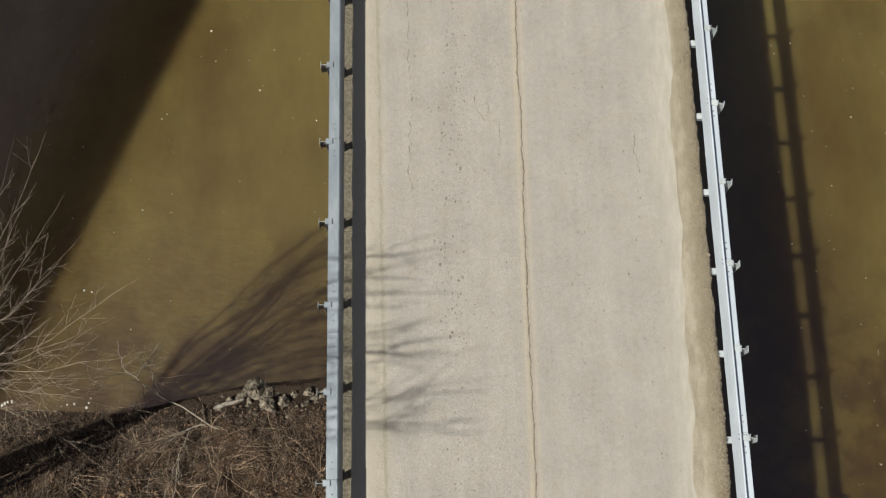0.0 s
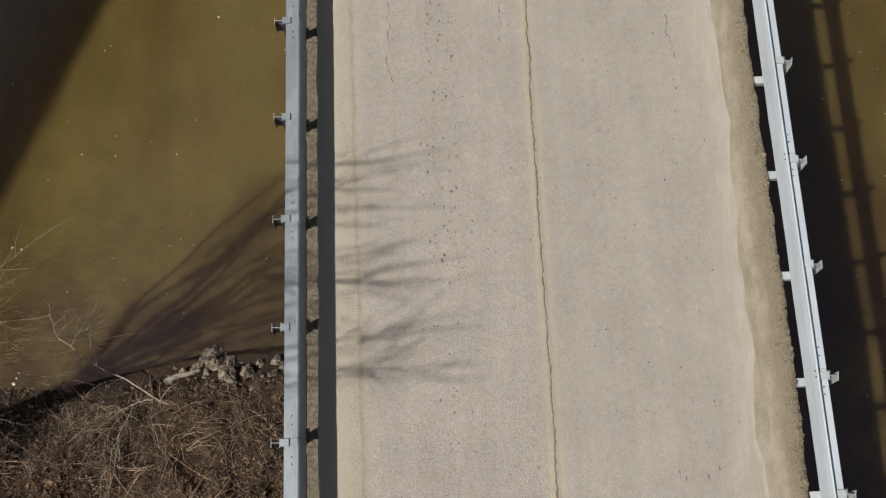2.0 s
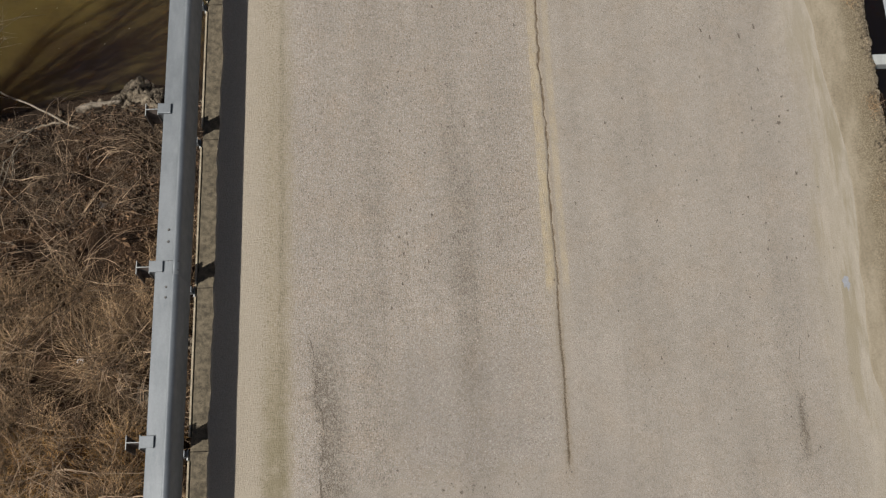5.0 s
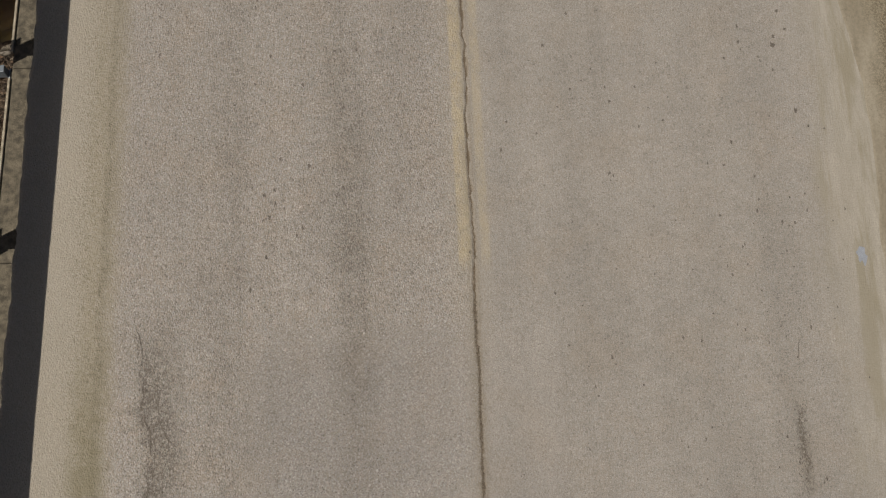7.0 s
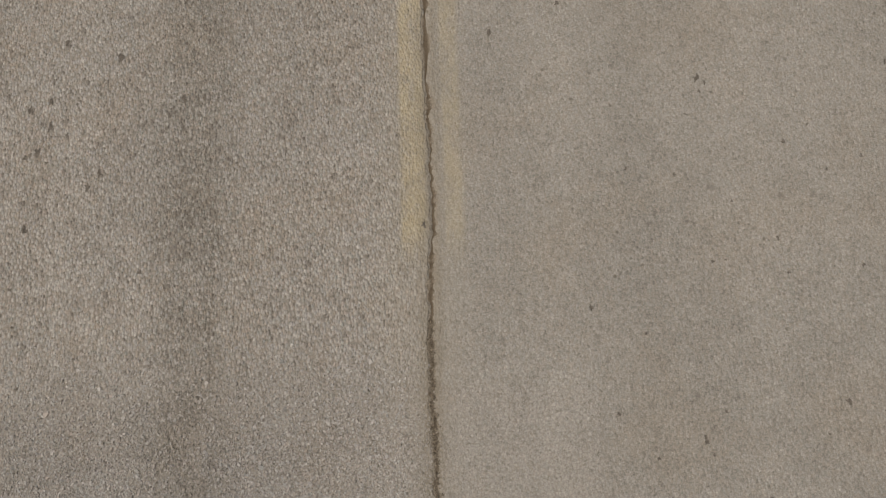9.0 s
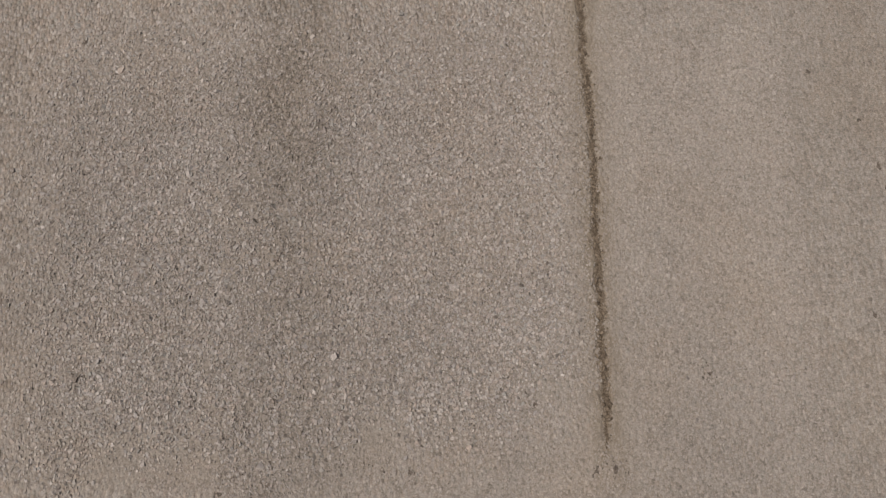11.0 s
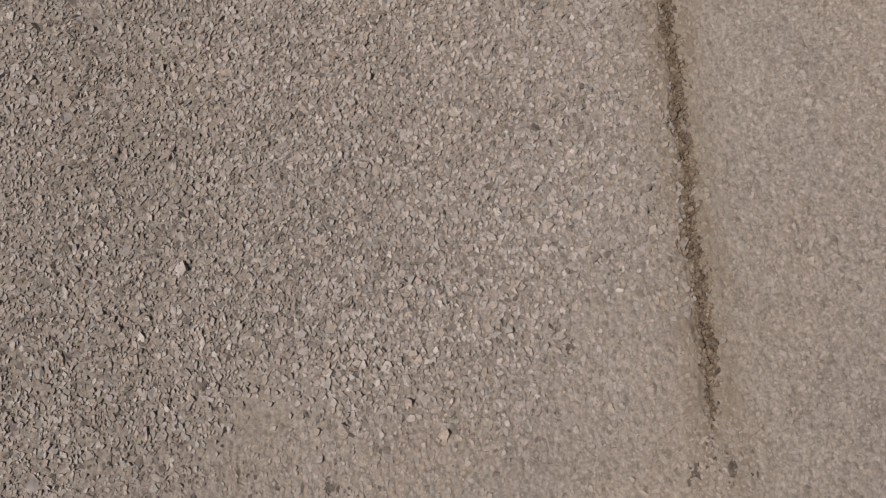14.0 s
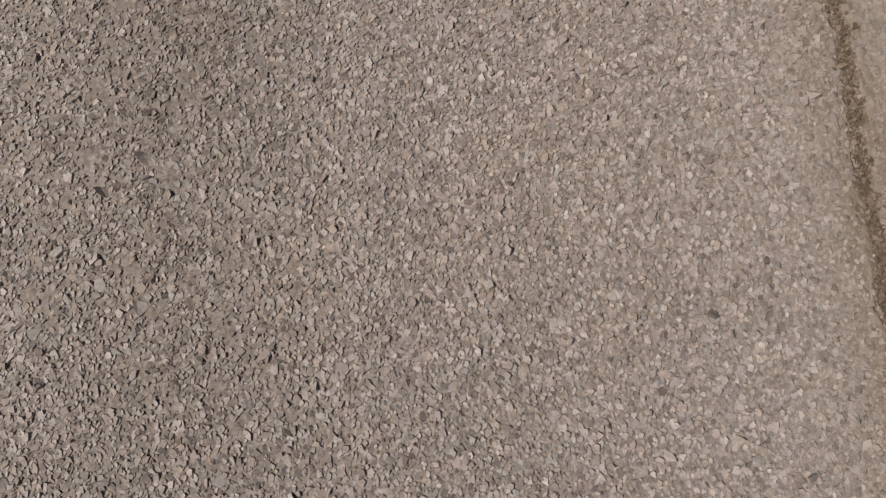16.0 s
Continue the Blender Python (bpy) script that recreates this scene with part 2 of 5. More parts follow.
    pep = m.math("MULTIPLY", m.span(pepper, 0.15, 0.05), m.span(m.noise(2.6, 4.0, 0.7), 0.46, 0.6))
    base = m.mix(m.math("MULTIPLY", pep, 0.8), base, (0.105, 0.088, 0.066))
    # oil spots and small lost chips
    spots = m.cells(5.5, out="Distance")
    spot = m.math("MULTIPLY", m.span(spots, 0.13, 0.03), m.span(m.noise(1.7, 3.0), 0.44, 0.6))
    base = m.mix(m.math("MULTIPLY", spot, 0.7), base, (0.12, 0.10, 0.08))
    # sandy band, and a ragged strip of loose grit, along the kerb
    jag = m.math("MULTIPLY_ADD", m.noise(4.0, 4.0), 0.12, m.math("MULTIPLY_ADD", y, 0.012, x))
    sand = m.mix(m.noise(30.0, 4.0, 0.7), (0.245, 0.209, 0.152), (0.30, 0.263, 0.200))
    base = m.mix(m.math("MULTIPLY", m.span(jag, -2.70, -3.10), 0.62), base, sand)
    speck = m.span(m.noise(38.0, 3.0, 0.8), 0.50, 0.57)
    brown = m.math("MULTIPLY", m.band(jag, -3.22, -3.08, -2.92, -2.80), m.math("MULTIPLY", m.span(y, 0.5, -2.5), m.span(m.noise(22.0, 5.0, 0.8), 0.36, 0.62)))
    base = m.mix(m.math("MULTIPLY", brown, 0.55), base, (0.165, 0.136, 0.085))
    clot = m.span(m.noise(6.0, 5.0, 0.75, m.scaled(1, 0.4, 1)), 0.34, 0.60)
    core = m.math("MULTIPLY", m.band(jag, -3.035, -2.995, -2.965, -2.915), range_of(m, clot, 0.5, 1.0))
    loose = m.math("MULTIPLY", m.band(jag, -3.36, -3.14, -2.97, -2.82), range_of(m, clot, 0.25, 1.0))
    strip = m.math("MULTIPLY", m.math("MULTIPLY", m.band(jag, -3.16, -3.08, -2.94, -2.86), m.span(y, -2.0, 1.0)), m.math("MULTIPLY", speck, range_of(m, clot, 0.3, 0.9)))
    core = m.math("MAXIMUM", core, strip)
    grit = m.math("MAXIMUM", m.math("MULTIPLY", core, range_of(m, speck, 0.35, 0.95)), m.math("MULTIPLY", loose, m.math("MULTIPLY", speck, 0.72)))
    grit_col = m.mix(m.cells(70.0, out="Distance"), (0.075, 0.062, 0.038), (0.175, 0.150, 0.102))
    base = m.mix(grit, base, grit_col)
    stain = m.math("MULTIPLY", m.band(jag, -3.26, -3.10, -2.95, -2.85), m.math("MULTIPLY", m.span(y, -4.3, -5.6), m.span(m.noise(5.0, 5.0, 0.7), 0.3, 0.55)))
    base = m.mix(m.math("MULTIPLY", stain, 0.6), base, (0.135, 0.115, 0.068))
    # the yellow centre stripes, worn almost away
    wave = m.math("MULTIPLY_ADD", m.noise(0.35, 2.0), 0.06, m.math("SUBTRACT", x, 0.03))
    paint = m.math("ADD", m.band(wave, 0.06, 0.09, 0.17, 0.20), m.math("MULTIPLY", m.band(wave, 0.26, 0.28, 0.33, 0.37), 0.55))
    paint = m.math("MULTIPLY", paint, m.math("MULTIPLY", m.math("MULTIPLY", m.span(y, -4.08, -3.86), range_of(m, m.span(y, 0.5, -2.0), 0.5, 1.0)), m.span(m.noise(9.0, 6.0, 0.8, m.scaled(1, 0.5, 1)), 0.30, 0.60)))
    base = m.mix(m.math("MULTIPLY", paint, 0.31), base, (0.47, 0.36, 0.15))
    # brown dirt worked out of the joint, and a tan margin beside it
    side = m.math("MULTIPLY_ADD", m.noise(5.0, 5.0, 0.75, m.scaled(1, 0.5, 1)), 0.07, m.math("SUBTRACT", x, 0.035))
    tan = m.band(side, -0.12, 0.10, 0.25, 0.42)
    base = m.mix(m.math("MULTIPLY", tan, range_of(m, m.span(y, -6.0, -3.8), 0.05, 0.30)), base, m.mix(m.noise(40.0, 4.0, 0.7), (0.200, 0.168, 0.124), (0.255, 0.220, 0.170)))
    dirt = m.math("MULTIPLY", m.band(side, 0.13, 0.185, 0.225, 0.275), range_of(m, m.span(m.noise(14.0, 5.0, 0.75, m.scaled(1, 0.5, 1)), 0.32, 0.66), 0.25, 1.0))
    base = m.mix(m.math("MULTIPLY", dirt, m.math("MULTIPLY", range_of(m, m.span(y, -2.0, -5.0), 0.40, 0.80), range_of(m, m.span(y, -6.2, -5.9), 0.3, 1.0))), base, (0.150, 0.122, 0.086))
    # sand drifted in from the far edge
    drift = m.math("MULTIPLY_ADD", m.noise(1.1, 4.0, 0.6, m.scaled(1, 0.4, 1)), 1.0, x)
    sand2 = m.mix(m.span(m.noise(3.0, 5.0, 0.7, m.scaled(2.2, 0.5, 1)), 0.3, 0.7), (0.228, 0.200, 0.152), (0.295, 0.262, 0.208))
    sand2 = m.mix(1.0, sand2, m.ramp(m.noise(60.0, 4.0, 0.7), (0.3, 0.85), (0.7, 1.1)), "MULTIPLY")
    base = m.mix(m.math("MULTIPLY", m.span(drift, 3.55, 4.25), 0.75), base, sand2)
    run = m.math("MULTIPLY", m.span(m.noise(1.5, 5.0, 0.65, m.scaled(3.0, 0.35, 1)), 0.46, 0.6), m.math("MULTIPLY", m.span(drift, 3.6, 4.15), m.span(y, 0.6, -1.6)))
    base = m.mix(m.math("MULTIPLY", run, 0.7), base, m.mix(m.noise(45.0, 4.0, 0.7), (0.125, 0.105, 0.066), (0.205, 0.175, 0.12)))
    m.colour(base)
    h = m.math("MULTIPLY", m.span(stone, 0.80, 0.15), range_of(m, open_tex, 0.25, 0.8))
    m.bump(h, 0.005, 0.75)
    m.bump(m.noise(170.0, 4.0, 0.75), 0.0028, 0.7)
    return m.m


def chip_material(name, worn):
    """Stone chips; worn ones are dusted over and nearly of one tone."""
    m = Mat(name, 0.85, specular=0.25)
    x, y, z = m.xyz()
    c = m.ramp(m.island, *CHIP_TONES)
    if worn:
        c = m.mix(0.66, c, (0.240, 0.212, 0.180))
    c = m.mix(1.0, c, m.ramp(m.noise(420.0, 3.0), (0.3, 0.82), (0.7, 1.14)), "MULTIPLY")
    c = m.mix(1.0, c, m.ramp(m.noise(85.0, 2.5, 0.65), (0.3, 0.80), (0.7, 1.18)), "MULTIPLY")
    streak = m.noise(1.0, 4.0, 0.6, m.scaled(1.7, 0.12, 1.0))
    c = m.mix(1.0, c, m.ramp(streak, (0.3, 0.92), (0.7, 1.06)), "MULTIPLY")
    blotch = m.noise(0.8, 5.0, 0.6)
    c = m.mix(1.0, c, m.ramp(blotch, (0.25, 0.9), (0.75, 1.08)), "MULTIPLY")
    tint = m.noise(2.2, 3.0, 0.5)
    c = m.mix(m.span(tint, 0.45, 0.75), c, m.mix(1.0, c, (1.015, 0.99, 0.96), "MULTIPLY"))
    # fines and dirt that cover the chips beside the joint
    side = m.math("MULTIPLY_ADD", m.noise(9.0, 5.0, 0.75), 0.06, m.math("SUBTRACT", x, 0.03))
    c = m.mix(m.math("MULTIPLY", m.band(side, 0.06, 0.17, 0.24, 0.32), m.math("MULTIPLY", m.span(y, -6.15, -5.9), 0.5)), c, (0.196, 0.167, 0.130))
    m.colour(ravelled(m, c, x, y))
    m.bump(m.noise(600.0, 2.0), 0.0006, 0.5)
    return m.m


def simple(name, lo, hi, scale, rough=0.85, bump=0.004, metallic=0.0, detail=5.0, specular=0.3, stretch=(1, 1, 1), island=0.0):
    m = Mat(name, rough, metallic, specular)
    v = m.scaled(*stretch)
    c = m.mix(m.span(m.noise(scale, detail, 0.65, v), 0.3, 0.7), lo, hi)
    c = m.mix(1.0, c, m.ramp(m.noise(scale * 9, 3.0), (0.3, 0.8), (0.7, 1.2)), "MULTIPLY")
    if island:
        c = m.mix(1.0, c, m.ramp(m.island, (0.0, 1 - island), (1.0, 1 + island)), "MULTIPLY")
    m.colour(c)
    if bump:
        m.bump(m.noise(scale * 4, 4.0, 0.65, v), bump, 0.7)
    return m.m


def steel_material(name, lo, hi, rough, metallic):
    m = Mat(name, rough, metallic, 0.5)
    spangle = m.cells(60.0, out="Color")
    sep = m.t.nodes.new("ShaderNodeSeparateColor")
    m.put(sep.inputs[0], spangle)
    c = m.mix(m.span(m.noise(3.0, 5.0, 0.7, m.scaled(1, 0.3, 1)), 0.3, 0.7), lo, hi)
    c = m.mix(1.0, c, m.ramp(sep.outputs[0], (0.0, 0.96), (1.0, 1.03)), "MULTIPLY")
    rust = m.span(m.noise(5.0, 6.0, 0.75), 0.66, 0.76)
    c = m.mix(m.math("MULTIPLY", rust, 0.5), c, (0.22, 0.14, 0.08))
    x, y, z = m.xyz()
    wide = m.math("MULTIPLY_ADD", m.noise(9.0, 5.0, 0.7), 0.05, x)
    blot = m.math("MULTIPLY", m.band(wide, 4.428, 4.436, 4.486, 4.494), m.band(m.math("MULTIPLY_ADD", m.noise(7.0, 5.0, 0.7), 0.12, y), -3.29, -3.23, -2.84, -2.78))
    tail = m.math("MULTIPLY", m.band(wide, 4.448, 4.452, 4.462, 4.466), m.math("MULTIPLY", m.band(y, -3.9, -3.6, -3.3, -3.2), m.span(m.noise(20.0, 4.0), 0.4, 0.55)))
    blot = m.math("MAXIMUM", blot, tail)
    c = m.mix(m.math("MULTIPLY", blot, 0.85), c, m.mix(m.noise(25.0, 4.0), (0.10, 0.062, 0.03), (0.24, 0.18, 0.11)))
    m.colour(c)
    m.rough(m.ramp(m.noise(12.0, 4.0), (0.3, rough - 0.08), (0.7, rough + 0.1)))
    m.bump(m.noise(90.0, 3.0), 0.001, 0.3)
    return m.m


def water_material():
    m = Mat("muddy_water", 0.16, specular=1.0)
    x, y, z = m.xyz()
    silt = m.noise(0.16, 4.0, 0.6, m.scaled(1.3, 0.7, 1))
    c = m.mix(m.span(silt, 0.32, 0.66), (0.045, 0.0290, 0.0075), (0.073, 0.0535, 0.0150))
    wisp = m.noise(0.7, 5.0, 0.65, m.scaled(1.6, 0.6, 1))
    c = m.mix(1.0, c, m.ramp(wisp, (0.3, 0.88), (0.7, 1.08)), "MULTIPLY")
    # muddy shallows along the near bank; tree shade on the water is painted in too
    shoal_shade = m.math("MULTIPLY", m.span(m.math("MULTIPLY_ADD", m.noise(0.5, 4.0), 5.0, y), 12.5, 6.0), range_of(m, m.span(m.noise(0.55, 5.0, 0.6), 0.34, 0.62), 0.35, 1.0))
    c = m.mix(m.math("MULTIPLY", shoal_shade, 0.9), c, (0.026, 0.0155, 0.0060))
    m.colour(c)
    m.b.inputs["IOR"].default_value = 1.55
    m.b.inputs["Specular Tint"].default_value = (0.92, 0.68, 0.58, 1)
    m.b.subsurface_method = "BURLEY"
    m.b.inputs["Subsurface Weight"].default_value = 0.6
    m.b.inputs["Subsurface Radius"].default_value = (1.0, 0.75, 0.5)
    m.b.inputs["Subsurface Scale"].default_value = 1.4
    ripple = m.noise(2.4, 3.0, 0.5, m.scaled(1.0, 1.6, 1))
    m.bump(ripple, 0.04, 0.3)
    m.bump(m.noise(9.0, 2.0), 0.006, 0.2)
    return m.m


def ground_material():
    m = Mat("bank_soil", 0.95, specular=0.15)
    x, y, z = m.xyz()
    c = m.mix(m.span(m.noise(0.9, 6.0, 0.7), 0.35, 0.65), (0.016, 0.009, 0.005), (0.072, 0.042, 0.022))
    leaf = m.noise(28.0, 5.0, 0.75)
    c = m.mix(m.span(leaf, 0.55, 0.70), c, (0.155, 0.098, 0.055))
    c = m.mix(1.0, c, m.ramp(m.noise(7.0, 5.0, 0.7), (0.3, 0.55), (0.7, 1.25)), "MULTIPLY")
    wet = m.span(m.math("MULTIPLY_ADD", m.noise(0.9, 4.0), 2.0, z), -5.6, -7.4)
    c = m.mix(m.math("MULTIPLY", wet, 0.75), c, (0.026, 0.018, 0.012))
    far = m.math("MULTIPLY", m.span(m.noise(0.05, 4.0), 0.4, 0.6), m.span(m.math("ABSOLUTE", x), 30.0, 80.0))
    c = m.mix(m.math("MULTIPLY", far, 0.35), c, (0.20, 0.17, 0.09))
    m.colour(c)
    m.bump(m.noise(6.0, 6.0, 0.7), 0.10, 0.9)
    m.bump(m.noise(45.0, 4.0, 0.7), 0.015, 0.8)
    return m.m


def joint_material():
    """Silt and grit of the joint; shade is painted into the colour with depth."""
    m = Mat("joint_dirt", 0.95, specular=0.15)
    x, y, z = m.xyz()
    shallow = m.span(m.math("MULTIPLY_ADD", m.noise(60.0, 5.0, 0.75), 0.004, z), -0.0042, 0.0010)
    c = m.mix(shallow, m.mix(m.noise(35.0, 4.0), (0.062, 0.045, 0.029), (0.118, 0.088, 0.057)), (0.205, 0.170, 0.128))
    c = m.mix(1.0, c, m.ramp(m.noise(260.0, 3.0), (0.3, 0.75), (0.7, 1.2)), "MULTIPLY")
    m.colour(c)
    m.bump(m.noise(160.0, 4.0, 0.7), 0.004, 0.8)
    return m.m


def edge_sand_material():
    """Wind-drifted sand, brown and gritty along its outer rim."""
    m = Mat("edge_sand", 0.95, specular=0.15)
    x, y, z = m.xyz()
    c = m.mix(m.span(m.noise(3.4, 6.0, 0.7, m.scaled(1.2, 0.3, 1)), 0.3, 0.7), (0.155, 0.129, 0.089), (0.228, 0.196, 0.144))
    rim = m.span(m.math("MULTIPLY_ADD", m.noise(2.4, 5.0, 0.7, m.scaled(1, 0.5, 1)), 0.5, x), 4.12, 4.40)
    grit = m.mix(m.span(m.noise(70.0, 4.0, 0.8), 0.42, 0.6), (0.082, 0.066, 0.041), (0.190, 0.158, 0.108))
    c = m.mix(m.math("MULTIPLY", rim, 0.9), c, grit)
    spill = m.math("MULTIPLY", m.span(m.noise(55.0, 4.0, 0.8), 0.56, 0.64), m.span(m.noise(3.0, 4.0, 0.7), 0.42, 0.6))
    c = m.mix(m.math("MULTIPLY", spill, 0.6), c, (0.105, 0.085, 0.055))
    c = m.mix(1.0, c, m.ramp(m.noise(32.0, 4.0, 0.7), (0.3, 0.86), (0.7, 1.12)), "MULTIPLY")
    m.colour(c)
    m.bump(m.noise(60.0, 4.0, 0.7), 0.006, 0.8)
    return m.m


ROAD = road_material()
CHIP = chip_material("stone_chip", False)
WORN_CHIP = chip_material("worn_stone_chip", True)
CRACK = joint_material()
JOINT_GRIT = simple("joint_grit", (0.092, 0.070, 0.047), (0.170, 0.136, 0.097), 60.0, 0.95, 0.0, island=0.3)
HAIR = simple("hair_crack_dirt", (0.06, 0.05, 0.038), (0.19, 0.165, 0.135), 9.0, 0.95, 0.0)
TAR = simple("dark_worn_binder", (0.05, 0.041, 0.032), (0.135, 0.112, 0.088), 90.0, 0.9, 0.003)
CONCRETE = simple("weathered_concrete", (0.046, 0.038, 0.026), (0.126, 0.104, 0.070), 16.0, 0.92, 0.012, detail=7.0)
PALE_CONCRETE = simple("pale_concrete", (0.26, 0.24, 0.21), (0.38, 0.355, 0.32), 1.5, 0.9, 0.006)
DECK = simple("deck_concrete", (0.10, 0.088, 0.072), (0.17, 0.15, 0.125), 2.0, 0.9, 0.006)
LIP = simple("pale_lip", (0.17, 0.14, 0.095), (0.31, 0.265, 0.19), 12.0, 0.85, 0.003)
RUST = simple("dark_rusted_steel", (0.06, 0.05, 0.045), (0.14, 0.11, 0.09), 9.0, 0.8, 0.002)
EDGE_SAND = edge_sand_material()
EDGE_GRAVEL = simple("edge_gravel", (0.085, 0.066, 0.042), (0.185, 0.152, 0.105), 40.0, 0.95, 0.006, island=0.5)
STEEL = steel_material("galvanized_steel", (0.275, 0.292, 0.307), (0.325, 0.344, 0.360), 0.65, 0.1)
STEEL_DULL = steel_material("weathered_zinc", (0.125, 0.138, 0.146), (0.185, 0.198, 0.206), 0.5, 0.3)
STEEL_OLD = steel_material("dull_zinc", (0.25, 0.26, 0.25), (0.36, 0.37, 0.355), 0.65, 0.2)
# dark, so the bolt heads carry the shade of open holes in their colour
BOLT = steel_material("bolt_hole_steel", (0.05, 0.05, 0.05), (0.14, 0.13, 0.12), 0.6, 0.5)
TWIG = simple("twig_bark", (0.10, 0.078, 0.053), (0.23, 0.182, 0.125), 4.0, 0.9, 0.0, island=0.4)
BRAMBLE = simple("dry_bramble_bark", (0.088, 0.058, 0.036), (0.30, 0.218, 0.142), 3.0, 0.9, 0.0, island=0.7)
WATER = water_material()
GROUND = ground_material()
ROCK = simple("riprap_limestone", (0.030, 0.022, 0.014), (0.215, 0.176, 0.126), 6.0, 0.92, 0.045, island=0.1)
BARK = simple("grey_bark", (0.10, 0.08, 0.055), (0.24, 0.20, 0.15), 14.0, 0.9, 0.01, stretch=(1, 1, 0.3))
DRIFT = simple("driftwood", (0.14, 0.115, 0.085), (0.30, 0.255, 0.20), 9.0, 0.9, 0.01)
DEADWOOD = simple("bleached_deadwood", (0.112, 0.091, 0.066), (0.247, 0.210, 0.161), 10.0, 0.9, 0.006)
WET_LEAF = simple("wet_dead_leaf", (0.022, 0.0128, 0.007), (0.100, 0.061, 0.034), 6.0, 0.7, 0.0, island=0.8)
LEAF = simple("dead_leaf", (0.028, 0.0155, 0.0085), (0.128, 0.078, 0.042), 6.0, 0.85, 0.0, island=0.7)
STRAW = simple("dry_grass", (0.046, 0.027, 0.014), (0.30, 0.203, 0.113), 2.0, 0.9, 0.0, island=0.75)
STRAW_GOLD = simple("golden_grass", (0.18, 0.092, 0.022), (0.36, 0.205, 0.065), 2.0, 0.9, 0.0, island=0.35)
VINE = simple("bramble_stem", (0.045, 0.032, 0.021), (0.16, 0.118, 0.076), 5.0, 0.9, 0.0, island=0.4)
FOAM = simple("foam_fleck", (0.30, 0.28, 0.22), (0.55, 0.53, 0.46), 30.0, 0.7, 0.0)
LITTER = simple("white_litter", (0.70, 0.70, 0.70), (0.85, 0.85, 0.85), 10.0, 0.6, 0.0)

# ---- ground, river and far bank ----
SHORE_X = (-400.0, -15.0, -11.5, -7.7, -5.3, 0.0, 8.7, 15.0, 400.0)
SHORE_Y = (3.0, 3.0, 2.8, 3.6, 3.8, 1.6, -1.3, -1.5, -1.5)
WATER_Z = -9.0


def lumps(x, y, size, seed):
    return noise.noise(Vector((x / size + seed, y / size - seed, seed * 1.7)))


def ground_z(x, y):
    near = float(np.interp(x, SHORE_X, SHORE_Y))
    d = near - y if y < 20 else y - 38.0
    if d > 0:
        steep = 0.74 * (1 + 2.2 * float(smooth_step(4.0, 5.6, x)))      # riprap slope beside the bridge
        rise = 0.25 * min(d, 0.8) + max(0.0, d - 0.4) * steep
        top = 8.35
        z = WATER_Z + top * math.tanh(rise / top * 1.05) if rise < 40 else WATER_Z + top
        amp = min(1.0, d / 1.2) * (0.36 if abs(x) < 60 else 0.6)
        if abs(x) < 5.2 and d > 8:
            amp = 0.05
        if -9.0 < x < -4.1 and -6.5 < y < -2.5:
            cut = math.exp(-((y + 4.78 + 0.42 * (x + 5.2)) / 0.24) ** 2) * float(smooth_step(-9.0, -6.5, x))
            hole = math.exp(-((x + 5.25) ** 2 + (y + 3.95) ** 2) / 0.05) + 0.8 * math.exp(-((x + 5.0) ** 2 + (y + 3.0) ** 2) / 0.04)
            z -= 0.62 * cut + 0.55 * hole
        z += amp * (1.1 * lumps(x, y, 1.7, 3.1) + 0.75 * lumps(x, y, 0.6, 8.2) + 0.35 * lumps(x, y, 0.25, 5.0))
    else:
        z = WATER_Z + max(-2.2, 0.55 * d)
    return z


def ground():
    xs = np.concatenate([[-1500, -700, -300, -120, -60, -35, -24], np.arange(-18, -8.0, 0.14), np.arange(-8.0, -4.0, 0.08), np.arange(-4, 5.5, 0.8), np.arange(5.6, 13.0, 0.2), [14, 16, 20, 30, 60, 120, 300, 700, 1500]])
    ys = np.concatenate([[-1500, -700, -300, -120, -50, -25, -16, -13], np.arange(-11, -6.0, 0.14), np.arange(-6.0, -2.0, 0.08), np.arange(-2.0, 5.5, 0.13), [7, 10, 15, 20, 30, 37, 38.2, 40, 42, 45, 50, 60, 90, 150, 300, 700, 1500]])
    verts = [(x, y, ground_z(x, y)) for y in ys for x in xs]
    w = len(xs)
    faces = [(j * w + i, j * w + i + 1, (j + 1) * w + i + 1, (j + 1) * w + i) for j in range(len(ys) - 1) for i in range(w - 1)]
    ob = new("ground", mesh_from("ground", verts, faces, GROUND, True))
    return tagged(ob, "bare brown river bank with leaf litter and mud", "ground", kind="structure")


def water():
    verts = [(-1400, -6, WATER_Z), (1400, -6, WATER_Z), (1400, 40, WATER_Z), (-1400, 40, WATER_Z)]
    ob = new("water", mesh_from("water", verts, [(0, 1, 2, 3)], WATER))
    return tagged(ob, "muddy olive-brown river water, nearly still", "water", kind="structure")


ground()
water()

# ---- bridge deck, kerb and road ----
Y0, Y1 = -90.0, 120.0


def crack_x(y):
    """The jagged joint between the two lanes."""
    far = float(smooth_step(-3.0, -0.5, y))
    return 0.205 + far * (0.03 * lumps(0, y, 1.1, 3.3) + 0.024 * lumps(0, y, 0.33, 1.3) + 0.020 * lumps(0, y, 0.14, 5.3)) + 0.012 * lumps(0, y, 2.3, 4.4) + 0.014 * lumps(0, y, 0.5, 6.1) + 0.011 * lumps(0, y, 0.12, 2.2) + 0.008 * lumps(0, y, 0.035, 9.2)


